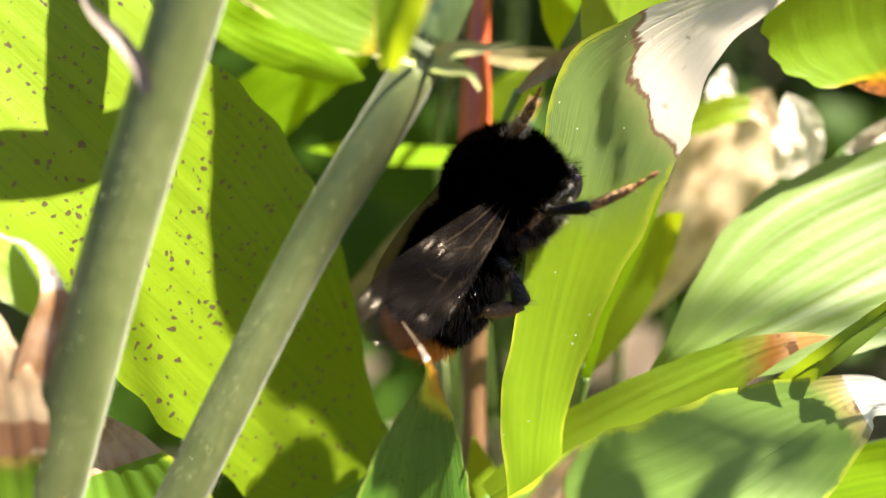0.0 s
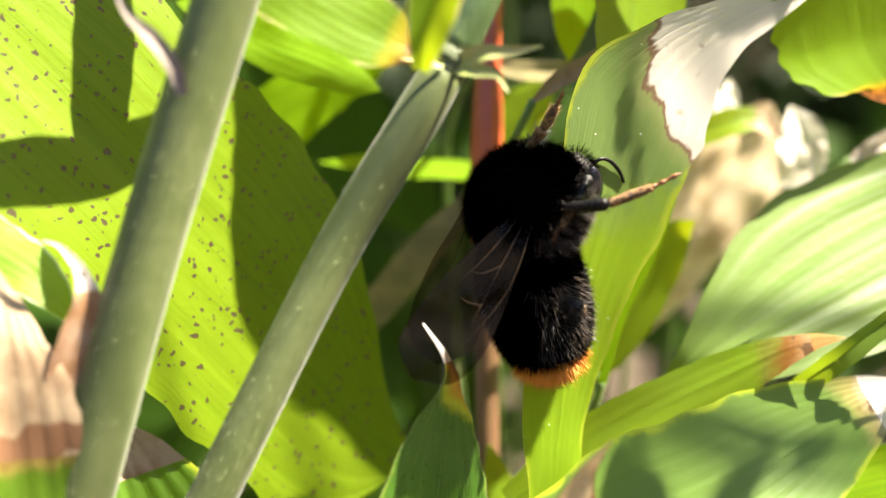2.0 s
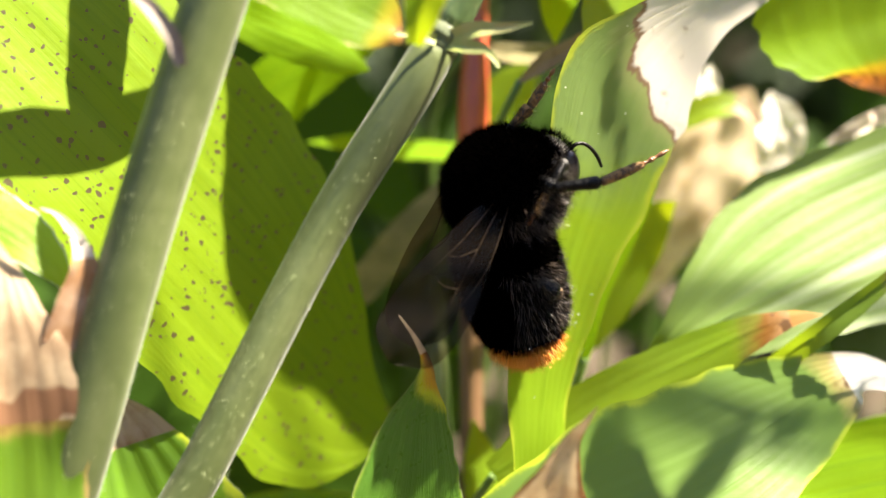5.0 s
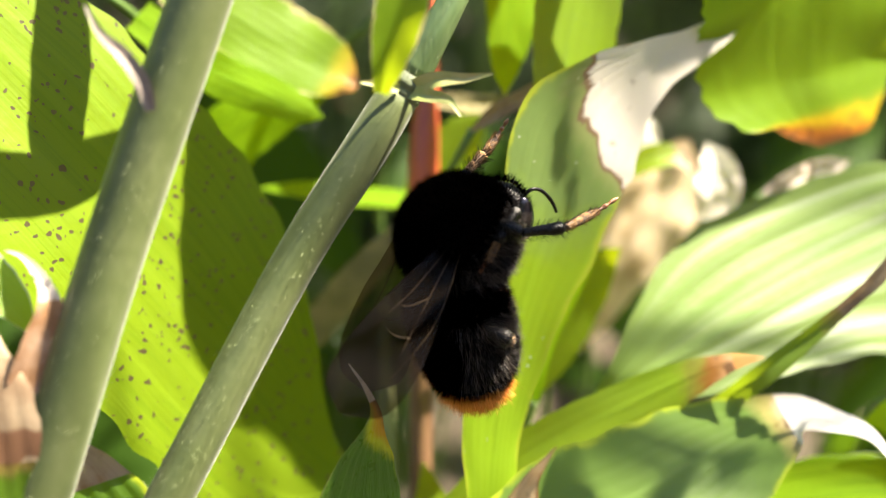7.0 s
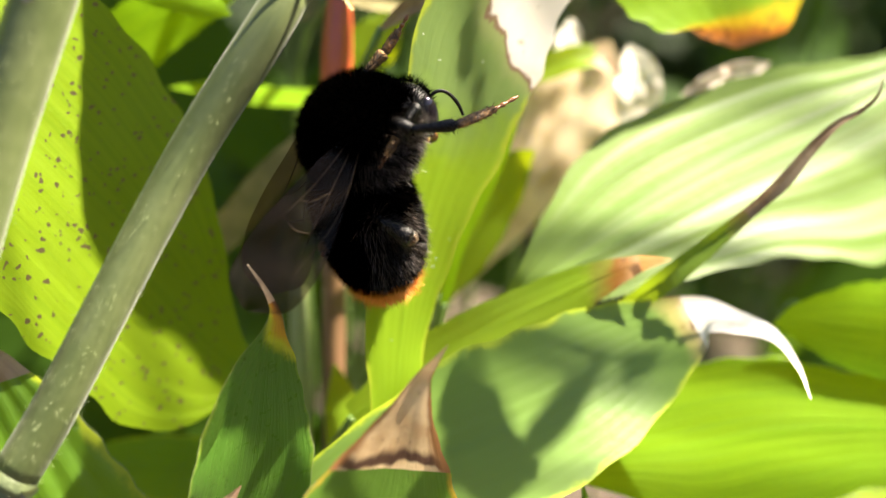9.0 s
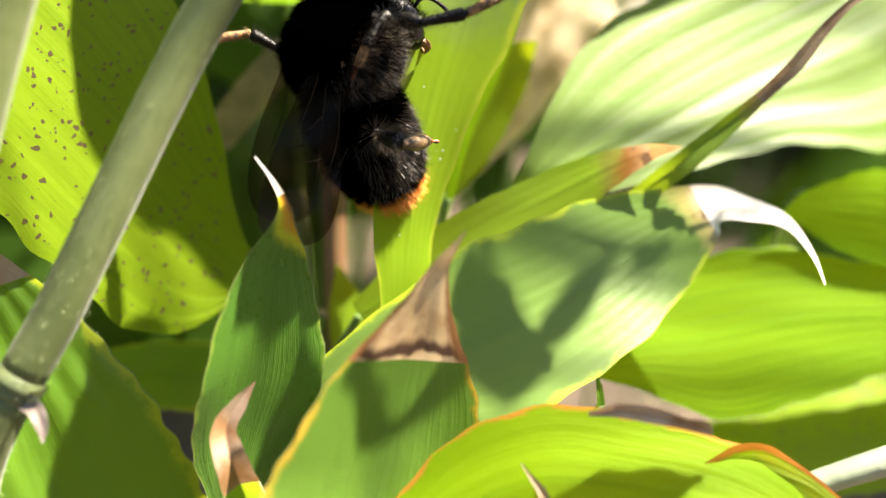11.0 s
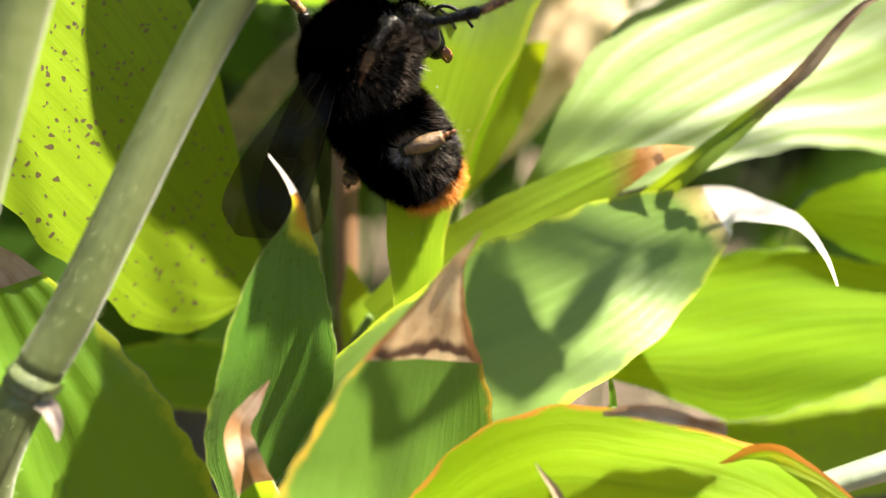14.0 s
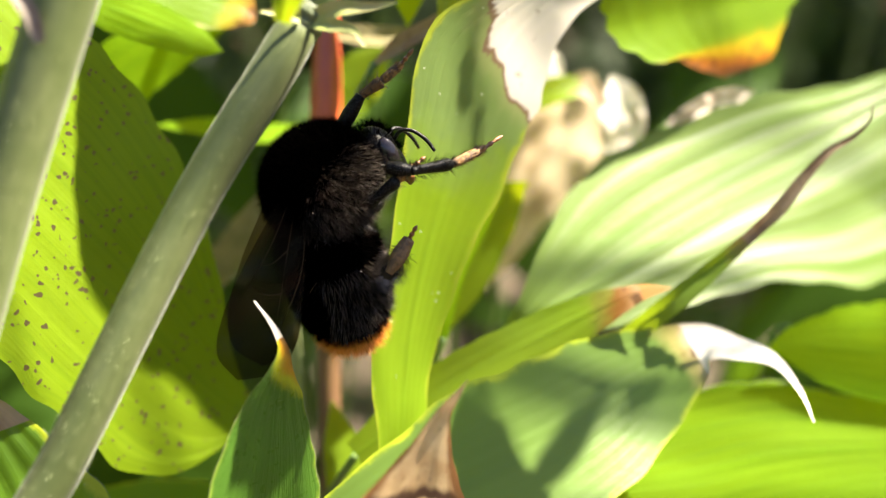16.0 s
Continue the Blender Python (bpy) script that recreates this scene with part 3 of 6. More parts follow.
def stem(name, label, rows, materials, joints=(), sides=24, hairy=False):
    """A stem: an Empty at its foot, with one stalk between each two joints; the last stalk runs into the soil."""
    rows = [list(r) for r in rows]
    last, before = np.array(rows[-1]), np.array(rows[-2])
    d = (last - before)[:3]
    d = d / np.linalg.norm(d)
    flat = np.array((d[0], d[1], 0)) * 40
    z = last[2]
    rows.append([*(last[:3] + flat * 0.35 + (0, 0, -z * 0.45)), last[3]])
    rows.append([*(last[:3] + flat * 0.5 + (0, 0, -z - 5)), last[3]])
    foot = np.array(rows[-1][:3])
    root = tagged(new(name), label, "stem", "stems")
    root.location = Vector(foot) * MM
    fine = spline([(*(np.array(r[:3]) - foot), r[3]) for r in rows], 90)
    cuts = [0]
    for p in joints:
        cuts.append(int(np.argmin(np.linalg.norm(fine[:, :3] + foot - np.array(p), axis=1))))
    cuts.append(89)
    for k, (a, b) in enumerate(zip(cuts, cuts[1:])):
        bm = bmesh.new()
        tube(bm, fine[a:b + 1], sides, (b - a) + 1)
        part("stalk", bm, materials[min(k, len(materials) - 1)], root)
        if k:
            c = fine[a]
            way = (fine[a + 1] - fine[a - 1])[:3]
            way = way / np.linalg.norm(way)
            bm = bmesh.new()
            tube(bm, [(*(c[:3] + way * q), c[3] * g) for q, g in ((-0.9, 0.98), (-0.5, 1.08), (-0.1, 1.14), (0.2, 1.06), (0.6, 1.09), (0.9, 1.0))], sides, 14)
            part("joint", bm, STEM_NODE, root, "swollen paler joint")
    rh = random.Random(len(label))
    bm = bmesh.new()
    for _ in range(5200 if hairy else 0):
        k = rh.randrange(2, 62)
        c, way = Vector(fine[k][:3]).lerp(Vector(fine[k + 1][:3]), rh.random()), Vector((fine[k + 1] - fine[k])[:3]).normalized()
        o = way.cross(Vector((rh.gauss(0, 1), rh.gauss(0, 1), rh.gauss(0, 1)))).normalized()
        s = way.cross(o) * 0.011
        p = c + o * fine[k][3] * 0.98
        z = p + (o + way * rh.uniform(-0.8, 0.8)) * rh.uniform(0.12, 0.62)
        bm.faces.new([bm.verts.new(v * MM) for v in (p - s, p + s, z)])
    if hairy:
        tagged(part("stem_hair", bm, STEM_HAIR, root), kind="stuff")
    else:
        bm.free()
    return root, foot


BRACTS = [
    ("STEM_B", [(-1.15, 78.4, 126.47, 0.57, 0.57, 0), (0.57, 77.76, 127.46, 0.57, 0.57, 0), (2.68, 77.35, 127.76, 0.32, 0.32, 0), (4.48, 77, 128.19, 0.07, 0.07, 0)]),
    ("STEM_B", [(-1.15, 78.4, 126.47, 0.5, 0.5, 0), (0.21, 77.31, 126.5, 0.5, 0.5, 0), (1.62, 76.68, 126.33, 0.28, 0.28, 0), (2.31, 75.75, 125.52, 0.07, 0.07, 0)]),
    ("STEM_B", [(-1.75, 77.98, 126.74, 0.36, 0.36, 0), (-2.98, 77.61, 127.14, 0.35, 0.35, 0), (-4.37, 77.16, 127.35, 0.07, 0.07, 0)]),
    ("STEM_B", [(-19.76, 66.23, 94.32, 0.58, 0.58, 0), (-18.98, 65.43, 94.17, 0.58, 0.58, 0), (-18.5, 64.59, 93.42, 0.43, 0.43, 0), (-18.43, 63.9, 92.59, 0.07, 0.07, 0)]),
    ("STEM_B", [(-19.93, 66.34, 94.47, 0.36, 0.36, 0), (-18.78, 65.82, 94.97, 0.29, 0.29, 0), (-18.01, 65.7, 95.66, 0.07, 0.07, 0)]),
    ("STEM_A", [(-17.69, 73.28, 126.15, 0.34, 0.34, 0), (-18.14, 73.47, 127.74, 0.5, 0.5, 0), (-19.36, 73.78, 129.58, 0.47, 0.47, 0), (-20.7, 74.31, 130.7, 0.3, 0.3, 0), (-21.7, 75.08, 132.37, 0.07, 0.07, 0)]),
]
SHEATH = [
    (-3.31, 73.36, 127.6, 0.43, 0.51, 0),
    (-2.76, 73.27, 130.37, 1.28, 1.35, 0),
    (-2.05, 73.84, 133.49, 1.7, 1.63, 0),
    (-1.5, 74.42, 135.17, 1.06, 0.99, 0),
    (-0.91, 74.87, 136.53, 0.11, 0.11, 0),
]
stem_a = stem("grass_stem", "thick grey green stem with a pale sunlit flank", STEM_A, [STEM_GREEN], (), 28, True)
stem_b = stem("grass_stem", "grey green jointed stem leaning over the leaves", STEM_B, [STEM_DARK, STEM_GREEN], [STEM_B[2][:3], BRACTS[3][1][0][:3]], 28, True)
for k, (which, rows) in enumerate(BRACTS):
    root, foot = stem_a if which == "STEM_A" else stem_b
    blade_part("bract", rows, BRACT if k in (3, 5) else BRACT_GREEN, root, foot, seed=k)
blade_part("sheath_leaf", SHEATH, LEAF_YELLOWEND, stem_b[0], stem_b[1], 0.35, 9)
stem("red_stem", "smooth red upright stem, brown further down", STEM_RED, [RED_SKIN, BROWN_SKIN], [(2.65, 98.5, 104.5)])
stem("young_shoot", "pale green thin shoot beside the red stem", STEM_PALE, [PALE_SKIN])
stem("white_shoot", "whitish smooth shoot lying low", STEM_WHITE, [WHITE_SKIN])

# ---- leaves ----
leaf("spotted_leaf", "broad green leaf covered in dark specks, ribbed lengthwise", [
    (-38.31, 84.27, 134.48, 7.94, 9.93, 22),
    (-31, 84.58, 125.84, 10.19, 10.4, 22),
    (-23.9, 84.96, 117.35, 10.88, 10.88, 22),
    (-19.38, 86.06, 111.51, 11.1, 11.19, 20),
    (-16.69, 86.61, 108.03, 10.1, 11.27, 17),
    (-12.19, 87.25, 102.39, 6.99, 11.54, 12),
    (-9.61, 87.39, 99.19, 4.44, 11.42, 9),
    (-6.95, 87.47, 95.87, 1.6, 10.75, 7),
    (-5.13, 87.51, 93.61, 0.37, 8.99, 6),
    (-3.98, 87.42, 92.26, 0.23, 5.56, 6),
    (-3.37, 87.31, 91.57, 0.05, 0.23, 6),
], LEAF_SPOT, ribs=9, rib_height=0.022, fold=0.05, seed=1)
leaf("small_leaf", "short pale green leaf with whitish lower edge", [
    (-38.64, 75.73, 118.61, 2.26, 1.88, 15),
    (-33.21, 74.67, 116.66, 2.26, 1.69, 15),
    (-29.23, 73.66, 114.7, 2.07, 1.69, 15),
    (-27.06, 72.87, 113.05, 1.32, 1.13, 15),
    (-25.44, 71.95, 111.06, 0.08, 0.08, 15),
], LEAF_PALE, ribs=6, rib_height=0.012, seed=2)
leaf("dry_curled_leaf", "dry brown leaf end with a whitish curling point", [
    (-25.92, 68.89, 109, 1.05, 1.4, -15),
    (-24.84, 70.03, 111.62, 1.12, 1.33, -15),
    (-24.28, 70.73, 113.46, 0.87, 0.94, -15),
    (-24.53, 71.39, 114.92, 0.49, 0.49, -15),
    (-25.24, 71.88, 115.96, 0.32, 0.32, -15),
    (-26.06, 72.23, 116.7, 0.15, 0.15, -15),
    (-27.02, 72.39, 116.99, 0.04, 0.04, -15),
], DRY_BROWN, tip_from=0.58, tip=DRY_GREY, fold=0.5, seed=3)
leaf("withered_leaf", "green leaf withered to a tan upper half with a brown band", [
    (-28.22, 63.1, 97.67, 5.04, 4.37, -15),
    (-28.57, 65.14, 102.19, 4.71, 4.54, -15),
    (-28.86, 66.71, 106.17, 4.02, 4.36, -15),
    (-29, 67.78, 108.8, 3.02, 3.85, -15),
    (-29.27, 69.07, 110.92, 2.02, 2.69, -15),
    (-29.6, 70.54, 112.96, 1.01, 1.52, -15),
    (-29.94, 71.74, 114.39, 0.34, 0.51, -15),
    (-30.28, 72.72, 115.33, 0.03, 0.03, -15),
], LEAF_WITHER, tip_from=0.40, tip=DRY_WITHER, ribs=7, rib_height=0.03, fold=0.25, seed=4)
leaf("thin_leaf", "narrow lime green leaf in the shade", [
    (-39.34, 94.22, 85.37, 0.5, 0.5, 0),
    (-39.47, 95.97, 89.47, 0.79, 0.79, 0),
    (-39.79, 97.35, 92.67, 0.74, 0.74, 0),
    (-40.12, 98.72, 95.86, 0.05, 0.05, 0),
], LEAF_LIME, seed=5)
leaf("broad_leaf", "dark green folded leaf with painted sunlit yellow rim and brown end", [
    (-16.4, 69.2, 71.11, 10.13, 10.13, -13),
    (-18.11, 71.17, 76.31, 10.02, 10.18, -13),
    (-20.28, 73.71, 82.37, 9.12, 9.28, -13),
    (-21.8, 75.29, 86.9, 7.45, 8.08, -13),
    (-23.49, 77.42, 91.32, 5.46, 6.2, -13),
    (-24.7, 78.91, 94.72, 3.69, 4.31, -13),
    (-25.52, 80.12, 96.68, 1.94, 2.64, -13),
    (-26.54, 81.54, 98.96, 0.04, 0.04, -13),
], LEAF_DARK, tip_from=0.86, tip=DRY_BROWN, ribs=7, rib_height=0.1, fold=0.25, teeth=1, seed=6)
leaf("young_leaf", "upright dark green leaf with yellow and brown pointed tip", [
    (-7.23, 67.81, 78.17, 0.61, 0.61, -36),
    (-6.7, 69.07, 82.83, 1.91, 2.27, -36),
    (-5.98, 70.26, 87.42, 4.73, 4.73, -36),
    (-4.9, 70.91, 92.22, 5.78, 5.78, -36),
    (-4.33, 71.21, 96.18, 5.11, 5.01, -36),
    (-3.6, 71.98, 101.05, 2.94, 2.94, -36),
    (-3.01, 72.16, 103.3, 1.13, 1.22, -36),
    (-2.77, 72.38, 104.87, 0.42, 0.51, -36),
    (-3.41, 72.8, 106.48, 0.21, 0.21, -36),
    (-4.59, 73.6, 107.98, 0.05, 0.05, -36),
], LEAF_YOUNG, tip_from=0.915, tip=DRY_PALE, ribs=8, rib_height=0.02, fold=0.14, teeth=1, seed=7)
leaf("curled_leaf", "small pale leaf with a curled brown tip", [
    (-4.69, 63.9, 80.36, 1.18, 1.18, 0),
    (-5.56, 64.68, 85.78, 1.46, 1.35, 0),
    (-6.62, 64.68, 89.67, 1.13, 1.13, 0),
    (-6.93, 65.8, 91.64, 1.02, 0.68, 0),
    (-5.95, 66.54, 93.35, 0.49, 0.53, 0),
    (-4.91, 67, 94.57, 0.04, 0.04, 0),
], LEAF_PALE, tip_from=0.5, tip=DRY_BROWN, fold=0.5, seed=8)
leaf("brown_tipped_leaf", "green leaf with a dried tan tip above a dark brown band", [
    (1.48, 58.41, 79.83, 8.02, 8.02, -28),
    (2.09, 61.69, 87.2, 9.49, 9.49, -28),
    (3.08, 63.16, 91.33, 8.49, 8.65, -28),
    (4.5, 64.68, 96.77, 5.38, 5.64, -28),
    (5.65, 65.35, 100.57, 2.55, 2.65, -28),
    (6.93, 65.82, 103.6, 1.01, 0.81, -28),
    (7.84, 65.83, 105, 0.4, 0.3, -28),
    (8.54, 66, 105.98, 0.05, 0.05, -28),
], LEAF_BANDED, tip_from=0.68, tip=DRY_BAND, ribs=4, rib_height=0.015, fold=0.12, teeth=1, seed=9)
leaf("pale_tipped_leaf", "wide green leaf with grey sheen and a bleached hooked tip", [
    (-3.99, 71.04, 83.15, 1.69, 2.11, 10),
    (-0.6, 72.27, 86.64, 3, 3.65, 14),
    (5.26, 73.31, 90.63, 4.38, 5.25, 18),
    (12.09, 74.27, 92.67, 6.72, 6.72, 20),
    (19.35, 76.47, 95.03, 6.36, 6.17, 20),
    (26.38, 79.88, 97.42, 4.71, 4.48, 20),
    (31.42, 81.46, 99.99, 1.54, 2.22, 22),
    (33.87, 79.94, 100.18, 1.07, 1.21, 24),
    (36.46, 78.09, 99.8, 0.72, 0.67, 24),
    (37.89, 75.82, 98.22, 0.33, 0.33, 24),
    (38.31, 73.76, 96.68, 0.05, 0.05, 20),
], LEAF_SHEEN, tip_from=0.77, tip=DRY_WHITE, ribs=12, rib_height=0.012, curl=0.12, arch=3, seed=10)
leaf("lime_leaf", "large lime green leaf glowing with sunlight, finely veined", [
    (68.81, 81.06, 88.93, 6.11, 6.11, -22),
    (58.13, 81.11, 88.47, 6.6, 6.6, -22),
    (48.59, 81.45, 88.93, 5.13, 5.03, -22),
    (39.72, 80.9, 89.06, 6.79, 6.69, -22),
    (32.12, 80.14, 88.19, 6.78, 6.64, -22),
    (26.1, 79.37, 87.84, 3.73, 4.66, -22),
    (21.7, 78.57, 86.94, 0.92, 0.92, -22),
], LEAF_LIME, ribs=12, rib_height=0.012, teeth=1, seed=11)
leaf("green_leaf", "bright green leaf behind the lime leaf", [
    (64.25, 84.8, 96.82, 4.51, 4.51, 0),
    (52.27, 85.26, 96.15, 4.47, 4.72, 0),
    (46.04, 85.4, 96.71, 3.44, 3.69, 0),
    (41.91, 85.62, 97.19, 1.71, 1.71, 0),
    (39.58, 85.46, 97.03, 0.1, 0.1, 0),
], LEAF_LIME, ribs=8, rib_height=0.012, seed=12)
leaf("ribbed_leaf", "big deeply ribbed green waxy leaf, whitish sheen painted in streaks", [
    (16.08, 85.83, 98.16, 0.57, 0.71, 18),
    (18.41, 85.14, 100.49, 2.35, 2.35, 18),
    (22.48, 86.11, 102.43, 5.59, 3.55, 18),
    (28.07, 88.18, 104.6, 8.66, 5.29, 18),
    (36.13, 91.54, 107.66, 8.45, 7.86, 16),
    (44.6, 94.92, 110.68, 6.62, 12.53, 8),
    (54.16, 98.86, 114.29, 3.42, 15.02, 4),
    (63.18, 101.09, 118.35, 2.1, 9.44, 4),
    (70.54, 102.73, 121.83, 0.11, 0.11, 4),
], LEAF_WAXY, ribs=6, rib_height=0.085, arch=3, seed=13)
leaf("spear_leaf", "narrow folded green leaf with a twisted brown point", [
    (25.08, 84.85, 97.94, 0.66, 0.66, 15),
    (28.23, 82.47, 102.61, 0.82, 1, 15),
    (32.06, 82.67, 106.12, 0.63, 0.81, 15),
    (34.96, 82.79, 108.93, 0.45, 0.54, 15),
    (36.89, 82.67, 111.17, 0.58, 0.58, 15),
    (38.74, 83.13, 113.63, 0.4, 0.44, 15),
    (40.6, 83.47, 115.64, 0.27, 0.35, 15),
    (42.45, 83.43, 116.84, 0.18, 0.18, 15),
    (43.59, 83.43, 118.14, 0.13, 0.09, 15),
    (43.81, 83.79, 119.41, 0.04, 0.04, 15),
], LEAF_SPEAR, tip_from=0.5, tip=DRY_TAN, fold=0.45, arch=3, seed=14)
leaf("rust_tipped_leaf", "green leaf with a rust brown drooping tip", [
    (3.61, 81.67, 90.59, 1.14, 1.14, 22),
    (8.95, 82.37, 94.62, 2.27, 2.72, 22),
    (15.12, 82.81, 98.47, 2.04, 2.94, 22),
    (19.48, 82.89, 100.79, 1.9, 2.72, 22),
    (22.49, 82.87, 102.45, 1.45, 1.81, 22),
    (24.62, 82.8, 103.5, 0.91, 1.28, 22),
    (26.53, 82.56, 104.15, 0.56, 0.65, 22),
    (28.5, 82.18, 104.57, 0.05, 0.05, 22),
], LEAF_RUSTEND, tip_from=0.93, tip=DRY_RUST, ribs=5, rib_height=0.012, arch=3, seed=15)
leaf("perch_leaf", "long green leaf with a bleached dry end, holding the bee", [
    (6.75, 78.86, 93.12, 2.5, 2.22, -22),
    (7.21, 80.94, 98.99, 3.61, 2.5, -22),
    (8.01, 82.58, 104.07, 3.51, 3.24, -20),
    (9.26, 84.25, 109.12, 3.68, 3.79, -18),
    (10.54, 85.7, 113.3, 4.46, 4.99, -18),
    (11.62, 87.1, 117.03, 5.12, 5.49, -18),
    (13.19, 88.65, 120.74, 5.92, 5.86, -18),
    (15.78, 90.36, 123.77, 3.67, 4.89, -18),
    (19.41, 92.02, 125.88, 2, 2.96, -18),
    (23.25, 93.82, 127.3, 1.18, 1.98, -14),
    (26.51, 95.66, 128.64, 0.86, 1.2, -8),
    (28.43, 97.38, 130.35, 0.05, 0.05, 0),
], LEAF_PERCH, ribs=9, rib_height=0.012, curl=0.1, seed=16)
leaf("strip_leaf", "narrow lime green leaf behind the perch", [
    (11.31, 87.36, 97.95, 0.42, 0.42, -15),
    (12.83, 89.11, 103.18, 0.52, 0.52, -15),
    (14.79, 90.46, 107.53, 0.72, 0.72, -15),
    (16.5, 91.8, 111.85, 0.61, 0.61, -15),
    (17.52, 92.4, 114.48, 0.05, 0.05, -15),
], LEAF_LIME, arch=3, seed=17)
leaf("tall_leaf", "upright green leaf partly in shade", [
    (12.45, 92.78, 120.02, 2.38, 2.86, -15),
    (13.3, 95.5, 124.56, 3.13, 4.09, -15),
    (14.4, 98.39, 129.65, 3.89, 4.37, -15),
    (15.49, 101.83, 136.16, 3.93, 3.93, -15),
    (16.38, 104.28, 142.85, 0.25, 0.25, -15),
], LEAF_MID, ribs=7, rib_height=0.012, arch=3, seed=18)
leaf("hanging_leaf", "hanging lime green leaf lit by the sun", [
    (9.79, 106.55, 135.42, 2.44, 2.44, 0),
    (9.84, 104.61, 130.37, 2.39, 2.39, 0),
    (9.65, 102.55, 126.33, 2.12, 2.02, 0),
    (9.26, 100.87, 123.23, 1.25, 1.25, 0),
    (9.18, 100.04, 121.04, 0.05, 0.05, 0),
], LEAF_LIME, seed=19, arch=1)
leaf("orange_tipped_leaf", "broad lime leaf with an orange and brown decaying tip", [
    (33.29, 98.37, 135.87, 11.55, 11.55, 12),
    (34.63, 98.81, 129.88, 12.08, 12.08, 12),
    (35.58, 98.86, 124.11, 11.53, 11.53, 12),
    (36.27, 98.26, 121.79, 9.75, 9.43, 12),
    (36.79, 97.77, 119.91, 6.82, 6.62, 12),
    (36.85, 97.41, 118.6, 3.72, 3.98, 12),
    (36.88, 97.11, 117.67, 0.13, 0.13, 12),
], LEAF_TIPROT, ribs=10, rib_height=0.012, seed=20, arch=1)
leaf("dead_leaf", "dead cream coloured leaf, crumpled", [
    (14.4, 106.22, 88.87, 0.84, 0.84, -25),
    (17.15, 107.95, 92.9, 1.95, 1.95, -25),
    (20.35, 109.44, 97.65, 3.14, 3.49, -25),
    (22.71, 110.72, 101.85, 4.19, 5.24, -25),
    (25.23, 110.55, 106.53, 5.19, 6.23, -25),
    (27.39, 110.12, 110.59, 4.78, 5.47, -25),
    (28.7, 110.21, 113.3, 2.01, 2.68, -25),
    (29.48, 110.61, 114.26, 0.13, 0.13, -25),
], DRY_CREAM, ribs=3, rib_height=0.5, fold=0.2, wave=1.5, arch=3, seed=21)
leaf("bleached_leaf", "bleached curled scrap of dead leaf", [
    (30.95, 106.24, 107.54, 1.55, 1.55, 10),
    (31.39, 106.14, 110.02, 2.28, 2.13, 10),
    (31.36, 107.09, 112.39, 2.02, 1.92, 10),
    (30.76, 108.03, 113.96, 0.76, 0.91, 10),
    (30.55, 108.35, 114.66, 0.05, 0.05, 10),
], DRY_WHITE, ribs=3, rib_height=0.6, fold=0.3, wave=1.6, arch=3, seed=22)
leaf("shaded_leaf", "small green leaf in front of a dead one", [
    (11.87, 93.67, 95.57, 1.09, 1.09, -10),
    (14.32, 94.66, 99.55, 2.45, 2.18, -10),
    (16.75, 95.86, 103.95, 2.71, 2.17, -10),
    (18.65, 96.56, 107.17, 1.34, 1.18, -10),
    (19.79, 96.37, 108.31, 0.1, 0.1, -10),
], LEAF_MID, arch=3, seed=23)
leaf("yellowing_leaf", "green leaf turning yellow with a dry pale rim", [
    (-18.97, 107.2, 129.07, 2.84, 2.84, 8),
    (-13.33, 105.61, 125.67, 3.79, 3.56, 8),
    (-8.64, 104.42, 123.12, 3.79, 3.56, 8),
    (-5.35, 103.73, 121.63, 2.61, 2.37, 8),
    (-3.47, 103.23, 120.56, 0.38, 0.38, 8),
], LEAF_YELLOWEND, ribs=8, rib_height=0.012, seed=24, arch=1)
leaf("lance_leaf", "lime green lance shaped leaf", [
    (-22.08, 102.62, 126.36, 1.83, 1.37, 5),
    (-16.61, 100.89, 122.64, 1.92, 1.74, 5),
    (-11.13, 99.92, 120.57, 1.83, 1.74, 5),
    (-7.94, 99.35, 119.33, 1.19, 1.01, 5),
    (-6.34, 99.15, 118.92, 0.09, 0.09, 5),
], LEAF_LIME, ribs=5, rib_height=0.012, seed=25, arch=1)
leaf("pointed_leaf", "green pointed leaf hanging down", [
    (-5.21, 110.65, 121.99, 2.01, 2.01, 15),
    (-9.22, 108.8, 118.85, 2.75, 2.75, 15),
    (-13.21, 107.07, 115.97, 2.99, 2.99, 15),
    (-17.15, 105.35, 113.12, 2.97, 2.97, 15),
    (-20.07, 103.83, 110.76, 0.99, 0.99, 15),
    (-21.07, 103.44, 109.84, 0.1, 0.1, 15),
], LEAF_LIME, ribs=5, rib_height=0.012, seed=26, arch=1)
leaf("level_leaf", "narrow level green leaf", [
    (5.91, 108.34, 107.75, 1.23, 1.23, -25),
    (0.8, 107.83, 108.75, 1.09, 1.09, -25),
    (-3.7, 107.14, 109.37, 1.08, 1.08, -25),
    (-8.29, 106.46, 110.03, 0.83, 0.83, -25),
    (-12.07, 106.12, 110.25, 0.06, 0.06, -25),
], LEAF_LIME, ribs=4, rib_height=0.012, arch=3, seed=27)
leaf("olive_leaf", "olive brown old leaf in shade", [
    (-14.15, 99.76, 92.23, 0.75, 0.75, 0),
    (-11.59, 99.37, 94.56, 1.24, 1.49, 0),
    (-6.56, 99.98, 99.59, 1.47, 1.72, 0),
    (-2.6, 100.48, 104.05, 1.71, 1.46, 0),
    (1.36, 101.93, 108.13, 0.97, 0.97, 0),
], DRY_OLIVE, arch=3, seed=28)
